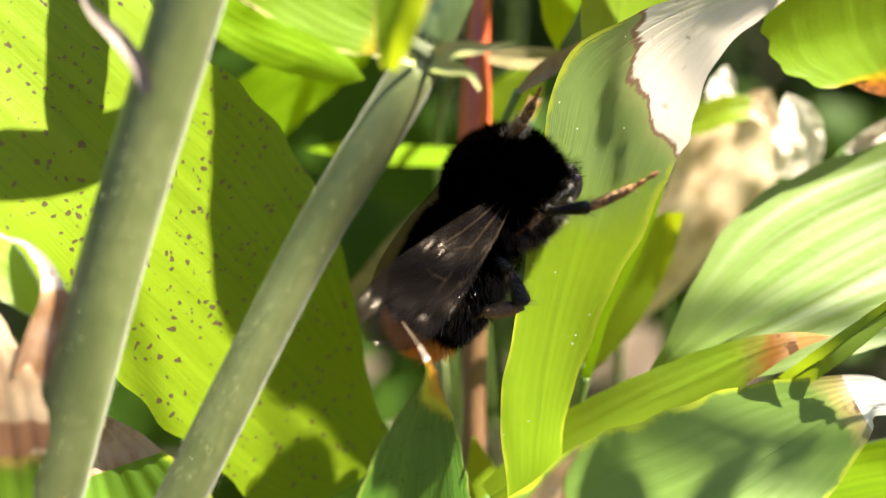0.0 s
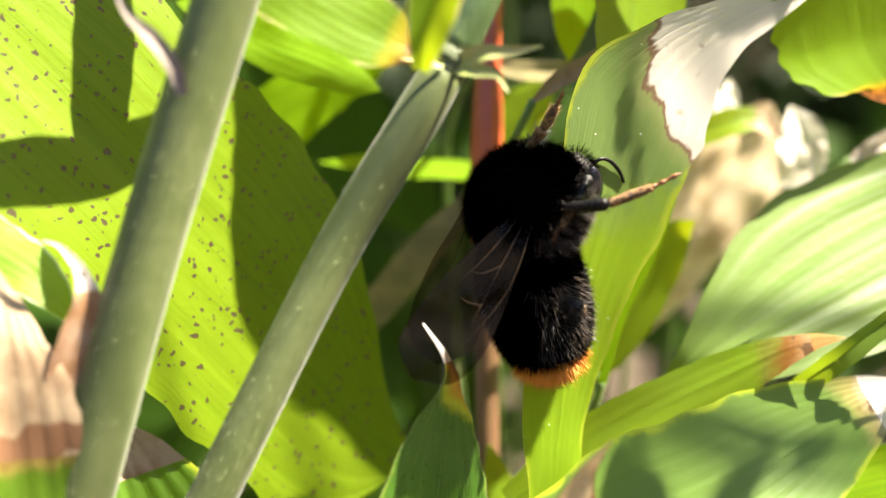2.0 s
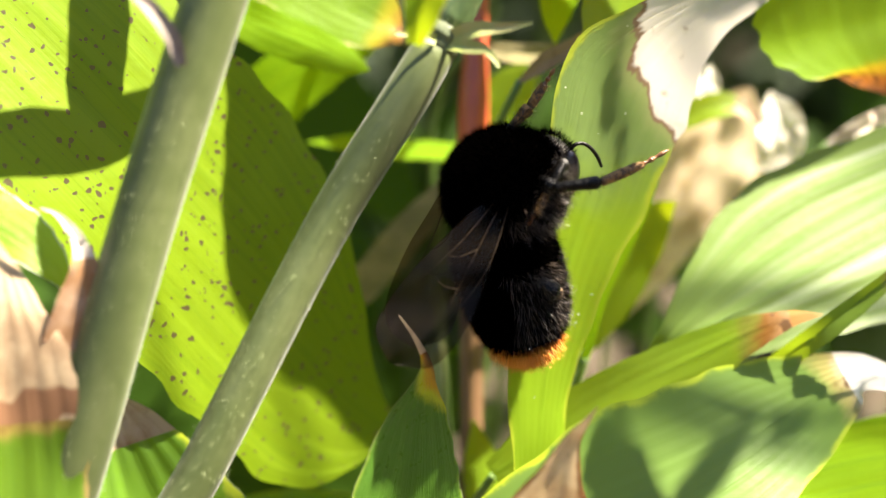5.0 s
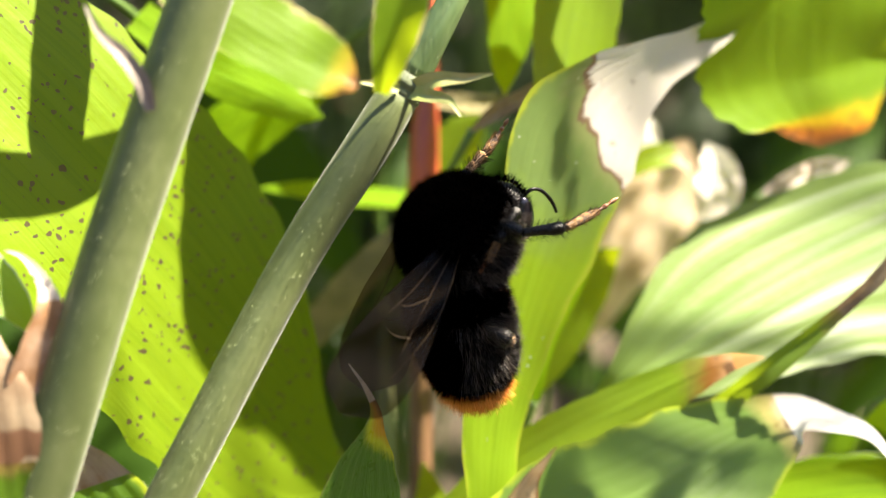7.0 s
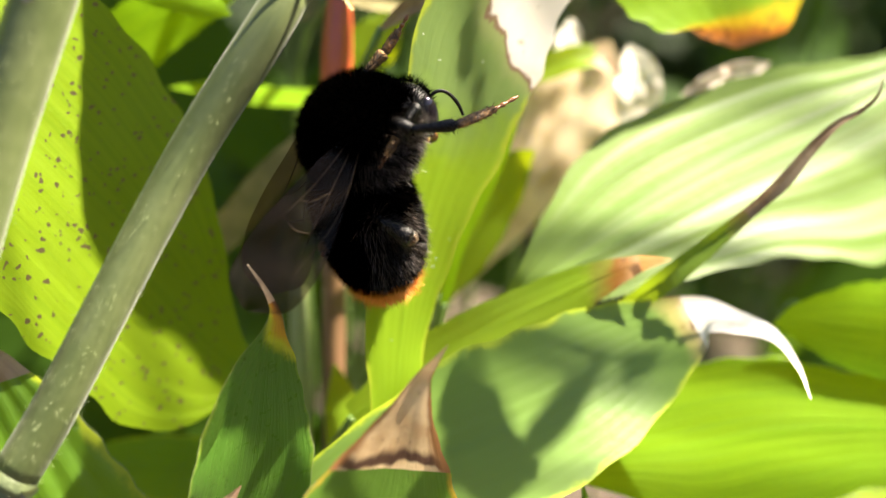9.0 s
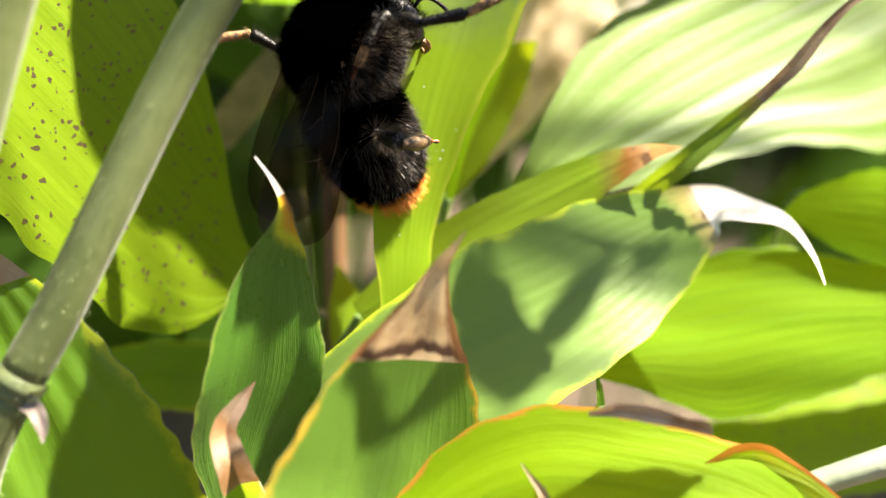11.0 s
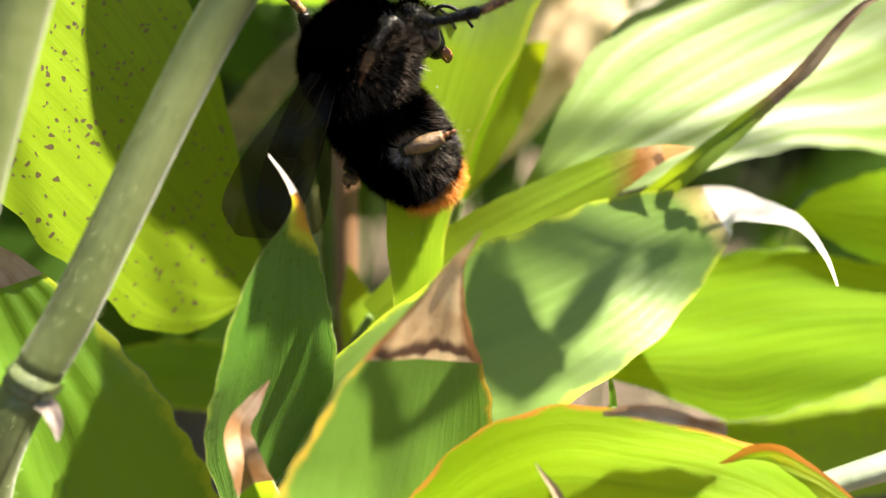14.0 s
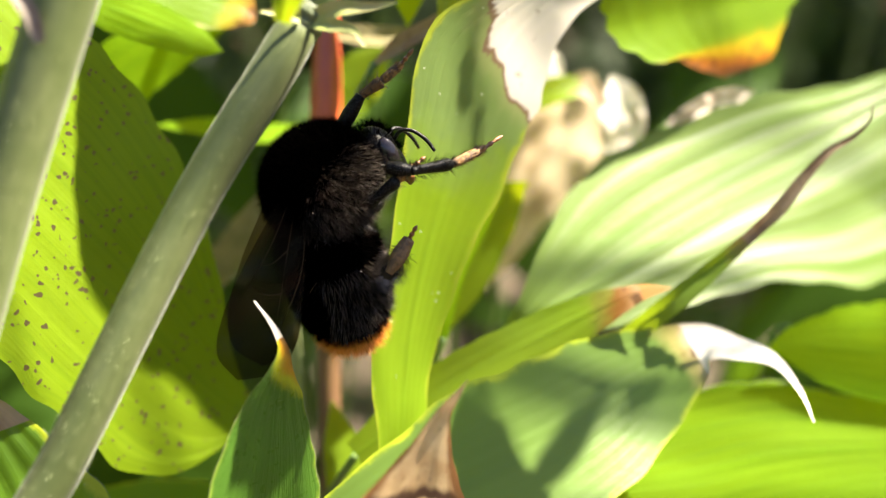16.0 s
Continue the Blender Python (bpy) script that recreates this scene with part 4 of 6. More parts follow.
leaf("arching_leaf", "yellow green arching leaf with a rusty upper rim", [
    (3.68, 59.38, 85.61, 2.2, 3.66, 24),
    (9.27, 60.08, 88.86, 4.4, 5.5, 24),
    (13.71, 60.07, 90.42, 4.92, 5.55, 24),
    (18.47, 59.13, 90.35, 4.91, 5.66, 24),
    (23.22, 58.02, 89.96, 4.63, 5.78, 24),
    (27.22, 56.67, 88.87, 4.79, 5.28, 24),
    (30.46, 55.09, 87.08, 3.87, 3.87, 24),
    (34.4, 52.87, 84.35, 0.44, 0.44, 24),
], LEAF_YELLOW, ribs=8, rib_height=0.012, seed=29)
leaf("dull_leaf", "green leaf with dark specks, half in shade", [
    (63.67, 81.24, 78.91, 5.67, 5.67, -25),
    (51.35, 81.41, 77.02, 5.62, 5.34, -25),
    (42.46, 81.52, 76.23, 4.74, 4.46, -25),
    (36.48, 82.48, 75.91, 2.23, 2.23, -25),
    (34.01, 83.11, 76.21, 0.22, 0.22, -25),
], LEAF_SPOT, ribs=7, rib_height=0.012, seed=30)
leaf("under_leaf", "dark green leaf lying low in the shade", [
    (-20.12, 90.79, 79.92, 0.97, 0.97, 0),
    (-16.76, 90.37, 80.32, 2.19, 2.44, 0),
    (-11.95, 89.6, 80.59, 2.92, 3.02, 0),
    (-7.16, 89.56, 80.08, 2.7, 2.7, 0),
    (-2.75, 89.94, 80.2, 0.2, 0.2, 0),
], LEAF_DARK, ribs=4, rib_height=0.02, seed=31)
# added dark blade that hides lit soil, so the gap reads as shade
leaf("under_leaf", "broad dark leaf added low to fill a gap with shade", [
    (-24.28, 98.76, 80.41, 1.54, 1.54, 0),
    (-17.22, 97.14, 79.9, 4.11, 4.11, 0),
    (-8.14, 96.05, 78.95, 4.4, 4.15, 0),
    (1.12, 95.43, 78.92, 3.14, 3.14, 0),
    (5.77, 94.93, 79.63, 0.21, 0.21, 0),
], LEAF_PAINTED_SHADE, ribs=4, rib_height=0.02, seed=35)
leaf("dry_scrap", "pale curled scrap of dried leaf edge", [
    (16.35, 60.48, 95.3, 0.15, 0.15, 0),
    (18, 59.86, 95.81, 0.51, 0.36, 0),
    (20.15, 59.38, 95.67, 0.65, 0.44, 0),
    (22.1, 58.86, 95.4, 0.36, 0.36, 0),
    (23.63, 58.66, 94.92, 0.51, 0.29, 0),
    (24.17, 58.57, 94.51, 0.07, 0.07, 0),
], DRY_BROWN, fold=0.6, seed=32, stalk=False)
leaf("rusty_leaf", "yellow green leaf with an orange rusty edge", [
    (21.91, 57.31, 83.91, 1.52, 1.52, 0),
    (24.66, 59.04, 88.08, 2.29, 2.67, 0),
    (27.74, 59.81, 90.6, 1.9, 2.29, 0),
    (31.1, 58.91, 90.11, 0.99, 2.29, 0),
    (34.05, 57.53, 88.6, 0.53, 1.52, 0),
    (38.27, 56.74, 86.49, 0.12, 0.12, 0),
], LEAF_RUSTY, ribs=5, rib_height=0.02, seed=33)
leaf("low_leaf", "small green leaf low among the stems", [
    (3.17, 84.22, 80.21, 0.96, 0.96, 0),
    (3.53, 86.43, 84.45, 1.67, 1.44, 0),
    (3.17, 88.31, 87.79, 1.44, 1.44, 0),
    (2.55, 90, 90.71, 0.14, 0.14, 0),
], LEAF_MID, seed=34)
leaf("curling_leaf", "small green leaf curling over, its edge dried brown", [
    (20.18, 107.32, 111.23, 0.43, 0.43, 20),
    (22.13, 107.21, 112.34, 1.19, 1.3, 20),
    (24.82, 107.09, 113.44, 1.32, 1.43, 20),
    (27.11, 107.14, 113.7, 0.96, 1.19, 20),
    (28.63, 106.58, 112.55, 0.65, 0.65, 20),
    (28.99, 106.16, 111.62, 0.07, 0.07, 20),
], LEAF_RUSTEND, tip_from=0.72, tip=DRY_TAN, fold=0.3, arch=3, seed=60)
leaf("bleached_leaf", "bleached whitish scrap of dead leaf", [
    (24.1, 109.67, 111.83, 0.96, 0.96, 0),
    (25.04, 110.5, 113.75, 1.39, 1.29, 0),
    (25.46, 111.14, 115.18, 0.97, 0.86, 0),
    (25.57, 111.6, 116.23, 0.05, 0.05, 0),
], DRY_WHITE, ribs=2, rib_height=0.4, fold=0.3, wave=1.3, arch=3, seed=61)
leaf("dead_leaf", "greyish pink dead leaf lying behind the ribbed one", [
    (34.27, 102, 111.64, 0.26, 0.26, 0),
    (36.85, 102.16, 112.88, 1.05, 0.84, 0),
    (39.96, 102.25, 114.11, 1.05, 0.78, 0),
    (42.39, 102.3, 115.01, 0.05, 0.05, 0),
], DRY_GREY, fold=0.3, wave=1.2, arch=3, seed=62)
leaf("dry_scrap", "tan scrap of dry leaf beside the red stem", [
    (5.86, 95.37, 119.06, 0.19, 0.19, 0),
    (7.71, 95.67, 120.43, 0.75, 0.56, 0),
    (10.03, 95.95, 121.9, 0.66, 0.56, 0),
    (11.88, 96.38, 123.61, 0.05, 0.05, 0),
], DRY_TAN, fold=0.4, arch=3, seed=63)
leaf("old_leaf", "narrow olive brown old leaf behind the red stem", [
    (2.39, 104.6, 119.53, 0.51, 0.51, 0),
    (6.66, 103.94, 119.17, 0.92, 0.92, 0),
    (10.18, 103.61, 119.44, 0.66, 0.66, 0),
    (12.43, 103.63, 120.21, 0.05, 0.05, 0),
], DRY_OLIVE, fold=0.2, arch=3, seed=64)
leaf("green_leaf", "small bright green leaf behind the red stem", [
    (2.16, 106.27, 109.75, 1.06, 1.06, 0),
    (5.01, 107.11, 112.85, 2.32, 2.32, 0),
    (6.93, 107.7, 115.01, 2.22, 2.01, 0),
    (8.39, 108.08, 116.46, 1.05, 0.79, 0),
    (9.64, 108.18, 117.11, 0.05, 0.05, 0),
], LEAF_MID, ribs=4, rib_height=0.012, arch=3, seed=65)
leaf("leaf_point", "thin drying leaf point in front of the arching leaf", [
    (14.57, 57.38, 87.86, 0.45, 0.45, 0),
    (13.27, 58.98, 90.38, 0.3, 0.3, 0),
    (12.57, 59.58, 91.24, 0.15, 0.15, 0),
    (12.05, 60.05, 91.93, 0.04, 0.04, 0),
], LEAF_DARK, tip_from=0.5, tip=DRY_TAN, fold=0.5, seed=66)
leaf("leaf_point", "thin green leaf point below the pale tipped leaf", [
    (20.87, 71.3, 88.13, 0.32, 0.32, 0),
    (20.82, 71.92, 89.25, 0.27, 0.27, 0),
    (20.64, 72.51, 90.29, 0.05, 0.05, 0),
], LEAF_DARK, fold=0.5, arch=3, seed=67)
# unseen leaves added towards the sun, shaped to throw shade patches below
leaf("overhanging_leaf", "unseen green leaf added overhead to cast shade", [
    (18.44, 97.24, 156.91, 0.18, 0.18, 0),
    (20.6, 96.07, 151.97, 2.24, 3.37, 0),
    (22.34, 95.49, 147.61, 2.05, 3.87, 0),
    (23.2, 94.87, 142.62, 1.39, 2.31, 0),
    (23.64, 94.15, 140.06, 0.14, 0.14, 0),
], LEAF_COVER, ribs=4, rib_height=0.03, seed=55, arch=2, group="overhanging leaves")
leaf("overhanging_leaf", "unseen green leaf added overhead to cast shade", [
    (46.01, 80.2, 141.16, 0.26, 0.26, 10),
    (45.48, 81.89, 144.11, 2.55, 2.55, 10),
    (44.97, 83.98, 147.81, 2.81, 2.81, 10),
    (44.53, 85.86, 151.14, 2.34, 2.34, 10),
    (44.1, 87.24, 153.53, 0.21, 0.21, 10),
], LEAF_COVER, ribs=4, rib_height=0.03, seed=54, arch=2, group="overhanging leaves")
leaf("overhanging_leaf", "unseen green leaf added overhead to cast shade", [
    (17.7, 109.73, 184.89, 0.2, 0.2, 27.83),
    (17.69, 108.01, 180.9, 2.94, 2.94, 27.8),
    (17.86, 104.68, 172.86, 6.61, 6.61, 27.83),
    (17.64, 102.81, 168.88, 6.94, 6.94, 27.78),
    (18.03, 101.33, 164.75, 7.37, 7.37, 27.62),
    (18.22, 99.7, 160.64, 7.53, 7.53, 27.62),
    (18.62, 98.19, 156.46, 7.71, 7.71, 26.66),
    (20.06, 97.46, 152.31, 6.25, 6.25, 24.41),
    (21.97, 97.13, 148.34, 4.57, 4.57, 24.44),
    (23.27, 96.43, 144.51, 3.79, 3.79, 26),
    (24.15, 95.46, 140.77, 3.03, 3.03, 26.67),
    (24.82, 94.54, 137.51, 2.12, 2.12, 26.97),
    (25.27, 93.67, 134.74, 0.21, 0.21, 27.13),
], LEAF_COVER, ribs=4, rib_height=0.03, seed=40, arch=2, group="overhanging leaves")
leaf("overhanging_leaf", "unseen green leaf added overhead to cast shade", [
    (-9.21, 100.67, 168.97, 0.88, 0.88, 25.22),
    (-8.92, 97.08, 162.28, 1.72, 1.72, 25.18),
    (-8.83, 94.04, 156.79, 2.03, 2.03, 25.09),
    (-8.82, 91.59, 152.47, 2.09, 2.09, 25.04),
    (-8.86, 89.35, 148.57, 1.86, 1.86, 24.85),
    (-9.15, 87.19, 145.11, 0.16, 0.16, 24.64),
], LEAF_COVER, ribs=4, rib_height=0.03, seed=41, arch=2, group="overhanging leaves")
leaf("overhanging_leaf", "unseen green leaf added overhead to cast shade", [
    (-25.71, 75.71, 149.41, 0.69, 0.69, 4.55),
    (-21.24, 78.78, 148.26, 1.8, 1.8, 2.07),
    (-16.69, 82.36, 147.79, 1.87, 1.87, -0.23),
    (-12.02, 86.01, 147.29, 2.42, 2.42, -1.18),
    (-7.63, 89.64, 147.12, 2.2, 2.2, -6.46),
    (-3.65, 93.75, 148.25, 0.12, 0.12, -10.43),
], LEAF_COVER, ribs=4, rib_height=0.03, seed=42, arch=2, group="overhanging leaves")
leaf("overhanging_leaf", "unseen green leaf added overhead to cast shade", [
    (16.96, 88.19, 151.24, 0.16, 0.16, 0.73),
    (18.25, 86.86, 148.1, 1.05, 1.05, 0.73),
    (19.61, 85.16, 144.15, 1.7, 1.7, 0.73),
    (21.14, 83.81, 140.9, 1.47, 1.47, 0.73),
    (23.43, 82.5, 137.52, 1.48, 1.48, 0.73),
    (24.41, 81.63, 135.44, 0.17, 0.17, 0.73),
], LEAF_COVER, ribs=4, rib_height=0.03, seed=52, arch=2, group="overhanging leaves")
leaf("overhanging_leaf", "unseen green leaf added overhead to cast shade", [
    (37.46, 95.31, 163.36, 0.15, 0.15, 0),
    (37.1, 94.98, 162.58, 1, 1, 0),
    (36.54, 94.52, 161.74, 1.15, 1.15, 0),
    (36.08, 94.12, 160.94, 0.15, 0.15, 0),
], LEAF_COVER, ribs=4, rib_height=0.03, seed=43, arch=2, group="overhanging leaves")
leaf("overhanging_leaf", "unseen green leaf added overhead to cast shade", [
    (41.39, 98.31, 164.64, 0.1, 0.1, 0),
    (42.96, 99.03, 164.76, 0.9, 0.9, 0),
    (45.61, 100.19, 165.04, 1.1, 1.1, 0),
    (47.53, 100.73, 166.15, 0.8, 0.8, 0),
    (49.01, 101.34, 167.23, 0.1, 0.1, 0),
], LEAF_COVER, ribs=4, rib_height=0.03, seed=44, arch=2, group="overhanging leaves")
leaf("overhanging_leaf", "unseen green leaf added overhead to cast shade", [
    (40.18, 95.13, 162.99, 0.1, 0.1, 0),
    (39.96, 94.89, 162.37, 0.7, 0.7, 0),
    (39.74, 94.65, 161.74, 0.8, 0.8, 0),
    (39.3, 94.17, 160.49, 0.1, 0.1, 0),
], LEAF_COVER, ribs=4, rib_height=0.03, seed=56, arch=2, group="overhanging leaves")
leaf("overhanging_leaf", "unseen green leaf added overhead to cast shade", [
    (21.88, 79.56, 146.25, 0.22, 0.22, 36.79),
    (21.28, 79.04, 143.55, 3.28, 3.28, 35.78),
    (20.98, 78.76, 140.66, 3.73, 3.73, 33.77),
    (20.93, 78.67, 138.03, 3.2, 3.2, 32.55),
    (20.92, 78.63, 136.13, 0.22, 0.22, 32.31),
], LEAF_COVER, ribs=4, rib_height=0.03, seed=45, arch=2, group="overhanging leaves")
leaf("overhanging_leaf", "unseen green leaf added overhead to cast shade", [
    (32.94, 82.85, 153.76, 0.19, 0.19, 20.14),
    (32.93, 82.5, 149.21, 1.4, 1.4, 21.81),
    (32.29, 81.92, 145.69, 2.12, 2.12, 25.09),
    (31, 81.02, 142.35, 2.29, 2.29, 26.53),
    (29.7, 80.16, 139.46, 1.97, 1.97, 26.06),
    (28.81, 79.48, 136.36, 0.22, 0.22, 25.17),
], LEAF_COVER, ribs=4, rib_height=0.03, seed=46, arch=2, group="overhanging leaves")
leaf("overhanging_leaf", "unseen green leaf added overhead to cast shade", [
    (36.12, 74.02, 140.43, 0.22, 0.22, 27.43),
    (34.07, 72.92, 138.98, 2.05, 2.05, 24.51),
    (30.78, 71.35, 139.3, 2.49, 2.49, 18.89),
    (27.24, 69.73, 140.15, 2.16, 2.16, 18.21),
    (25.37, 68.84, 140.43, 0.17, 0.17, 19.35),
], LEAF_COVER, ribs=4, rib_height=0.03, seed=47, arch=2, group="overhanging leaves")
leaf("overhanging_leaf", "unseen green leaf added overhead to cast shade", [
    (98.1, 99.86, 217.2, 0.18, 0.18, -20.45),
    (96.26, 98.76, 216.23, 1.31, 1.31, -19.72),
    (94.65, 97.47, 215.08, 0.17, 0.17, -18.9),
], LEAF_COVER, ribs=4, rib_height=0.03, seed=48, arch=2, group="overhanging leaves")
leaf("overhanging_leaf", "unseen green leaf added overhead to cast shade", [
    (93.75, 99, 216.77, 0.1, 0.1, -20.14),
    (91.91, 97.6, 215.6, 0.78, 0.78, -19.63),
    (89.54, 95.53, 213.87, 1.33, 1.33, -19.42),
    (87.51, 93.86, 212.47, 1.16, 1.16, -19.01),
    (86.22, 92.55, 211.36, 0.1, 0.1, -18.09),
], LEAF_COVER, ribs=4, rib_height=0.03, seed=49, arch=2, group="overhanging leaves")
leaf("overhanging_leaf", "unseen green leaf added overhead to cast shade", [
    (81.94, 98.25, 217.5, 0.17, 0.17, -3.55),
    (82.79, 96.18, 215.22, 1.94, 1.94, -4.82),
    (83.36, 93.59, 212.32, 2.9, 2.9, -7.25),
    (83.28, 91.09, 209.47, 2.53, 2.53, -9.55),
    (82.89, 89.46, 207.61, 0.17, 0.17, -10.85),
], LEAF_COVER, ribs=4, rib_height=0.03, seed=53, arch=2, group="overhanging leaves")
leaf("overhanging_leaf", "unseen green leaf added overhead to cast shade", [
    (49.97, 66.26, 134.83, 0.15, 0.15, -26.66),
    (46.87, 65.94, 133.89, 1.65, 1.65, -26.53),
    (43.44, 65.68, 132.94, 1.82, 1.82, -26.62),
    (39.63, 65.22, 131.73, 1.09, 1.09, -26.76),
    (38.12, 65.06, 131.28, 0.14, 0.14, -26.66),
], LEAF_COVER, ribs=4, rib_height=0.03, seed=50, arch=2, group="overhanging leaves")

SEEDS = [(41.29, 88.17, 96.68), (41.89, 88.35, 97.23), (42.47, 88.35, 97.43), (41.67, 87.92, 96.36), (42.03, 87.59, 96.94), (41.18, 87.86, 96.07), (42.74, 88.03, 96.93)]


def seed_head():
    """A small cluster of green seeds on a thread of a stalk."""
    base = np.array(SEEDS[0])
    root = tagged(new("seed_head"), "tiny cluster of round green seeds on a thin stalk", "seeds")
    root.location = Vector(base) * MM
    for k, p in enumerate(SEEDS):
        bm = bmesh.new()
        bmesh.ops.create_icosphere(bm, subdivisions=2, radius=(0.34 + 0.05 * (k % 3)) * MM, matrix=Matrix.Translation(Vector(np.array(p) - base) * MM))
        part("seed", bm, STALK_GREEN, root)
    bm = bmesh.new()
    tube(bm, [(0, 0, 0, 0.12), (2, 6, -12, 0.15), (4, 9, -base[2] * 0.5, 0.2), (5, 9, -base[2] - 4, 0.2)], 6)
    part("seed_stalk", bm, STALK_GREEN, root)


seed_head()

# ---- plants behind, in the shade of leaves added overhead ----
def random_leaf(name, label, rnd, foot, length, width, heading, rise, material, group, seed):
    """A leaf that leaves its foot towards a heading and bends over."""
    d = np.array((math.cos(heading), math.sin(heading), 0.0))
    rows = []
    for q, w in ((0, 0.10), (0.2, 0.6), (0.45, 1.0), (0.7, 0.8), (0.9, 0.35), (1.0, 0.02)):
        z = rise * math.sin(q * 2.2) * length
        rows.append((*(np.array(foot) + d * length * q + (0, 0, z)), width * w, width * w, rnd.uniform(-25, 25)))
    return leaf(name, label, rows, material, ribs=3, rib_height=0.03, wave=0.8, seed=seed, group=group)


rnd = random.Random(7)
# background leaves, with the shade they stand in painted into their green
for k in range(46):
    y = rnd.uniform(150, 330)
    x = rnd.uniform(-0.55, 0.62) * y * 0.85
    top = 150 - y * 0.28 - rnd.uniform(4, 60)
    random_leaf("background_leaf", "background leaf, its green darkened as deep shade", rnd, (x, y, max(top - 25, 4)), rnd.uniform(35, 60), rnd.uniform(6, 11), rnd.uniform(0, 6.28), rnd.uniform(0.1, 0.7), rnd.choice((LEAF_PAINTED_SHADE, LEAF_PAINTED_SHADE, LEAF_PAINTED_SHADE)), "plants in the background", 100 + k)
# canopy added above the view to keep sun off the background
for k in range(95):
    x, y, z = rnd.uniform(-110, 380), rnd.uniform(165, 470), rnd.uniform(170, 205)
    random_leaf("added_canopy_leaf", "unseen broad green leaf added overhead to shade the background", rnd, (x, y, z), rnd.uniform(50, 80), rnd.uniform(14, 20), rnd.uniform(0.3, 2.8), rnd.uniform(-0.1, 0.25), LEAF_MID, "leaves of the taller plant", 200 + k)

def shrub(x, y, r, h, seed):
    """A low shrub: short twigs and a crown of many small leaves."""
    rnd = random.Random(seed)
    root = tagged(new("shrub"), "low dense shrub of small leaves, deep shade in their dark green", "shrub", "shrubs behind")
    root.location = (x * MM, y * MM, 0)
    for k in range(5):
        a = k * 1.26 + rnd.uniform(0, 0.6)
        bm = bmesh.new()
        tube(bm, [(0, 0, -4, 3), (r * 0.25 * math.cos(a), r * 0.25 * math.sin(a), h * 0.4, 2.2), (r * 0.6 * math.cos(a), r * 0.6 * math.sin(a), h * 0.85, 1.0)], 7)
        part("twig", bm, BROWN_SKIN, root)
    verts, faces = [], []
    for _ in range(2600):
        d = Vector((rnd.gauss(0, 1), rnd.gauss(0, 1), abs(rnd.gauss(0, 1)))).normalized()
        q = d * rnd.uniform(0.45, 1.0) * (1 + 0.25 * noise.noise(d * 2.5 + Vector((seed, 0, 0))))
        p = Vector((q.x * r, q.y * r, q.z * h + 6))
        way = (d + Vector((rnd.gauss(0, 0.7), rnd.gauss(0, 0.7), rnd.gauss(0, 0.5)))).normalized()
        e = way.cross(Vector((rnd.gauss(0, 1), rnd.gauss(0, 1), rnd.gauss(0, 1)))).normalized()
        n = way.cross(e)
        s = rnd.uniform(9, 20)
        i = len(verts)
        verts += [tuple(v * MM) for v in (p, p + way * s * 0.45 + e * s * 0.26 + n * s * 0.06, p + way * s * 0.5, p + way * s * 0.45 - e * s * 0.26 + n * s * 0.06, p + way * s)]
        faces += [(i, i + 1, i + 2), (i, i + 2, i + 3), (i + 1, i + 4, i + 2), (i + 3, i + 2, i + 4)]
    me = bpy.data.meshes.new("crown")
    me.from_pydata(verts, [], faces)
    me.materials.append(SHADE_GREEN)
    crown = new("crown", me)
    crown.parent = root
    tagged(crown, kind="stuff")


for k, (x, y, r, h) in enumerate(((-210, 430, 120, 130), (-60, 470, 130, 140), (110, 460, 120, 135), (270, 450, 130, 140), (20, 380, 70, 70), (180, 370, 70, 60))):
    shrub(x, y, r, h, k + 1)

# ---- the bee ----
BEE = [
    (0.0, 4.43, 84.33, 115.52, 16.66, -37.45, 25.49),
    (0.5, 4.26, 83.5, 115.72, 5.98, -43.98, 34.69),
    (1.0, 4.42, 83.19, 115.58, -5.93, -50.6, 45.33),
    (1.5, 4.58, 83.36, 115.21, -6.33, -50.63, 45.38),
    (2.0, 4.44, 82.69, 115.29, -5.28, -51.22, 44.18),
    (2.5, 4.02, 82.33, 115.37, -5.57, -51.59, 43.72),
    (3.0, 4.11, 82.22, 115.48, -5.95, -51.08, 44.44),
    (3.5, 4.12, 82.24, 115.43, -6.65, -50.78, 45.38),
    (4.0, 4.08, 82.05, 115.35, -6.99, -50.85, 46.15),
    (6.5, 2.58, 78.55, 115.93, -5.28, -54.38, 39.88),
    (7.0, 2.89, 78.45, 116.15, -5.58, -54.71, 40.06),
    (7.5, 2.96, 78.51, 116.19, -5.47, -54.84, 39.78),
    (8.0, 2.67, 78, 116.19, -5.59, -54.65, 39.75),
    (8.5, 2.67, 77.83, 116.13, -5.88, -54.38, 39.91),
    (9.0, 3.33, 79.64, 115.67, -10.79, -52.28, 43.1),
    (9.5, 3.04, 79.05, 115.7, -11.68, -51.4, 43.11),
    (10.0, 2.22, 80.67, 114.22, -17.71, -56.79, 39.52),
    (12.5, 1.84, 82.18, 112.26, -29.92, -57.24, 44.72),
    (13.0, 1.91, 81.19, 112.97, -33.09, -57.43, 44.77),
    (13.5, 1.83, 81.58, 112.67, -34.84, -57.79, 44.61),
    (14.0, 2.07, 81.41, 112.04, -38.53, -57.65, 44.76),
    (14.5, 2.7, 81.5, 111.69, -38.44, -57.74, 44.64),
    (15.0, 1.75, 80.59, 112.51, -36.72, -57.99, 43.34),
    (15.5, -0.29, 81.32, 114.59, -34.89, -60.32, 41.09),
    (16.0, 0.15, 80.37, 114.31, -33.63, -61.23, 39.26),
]
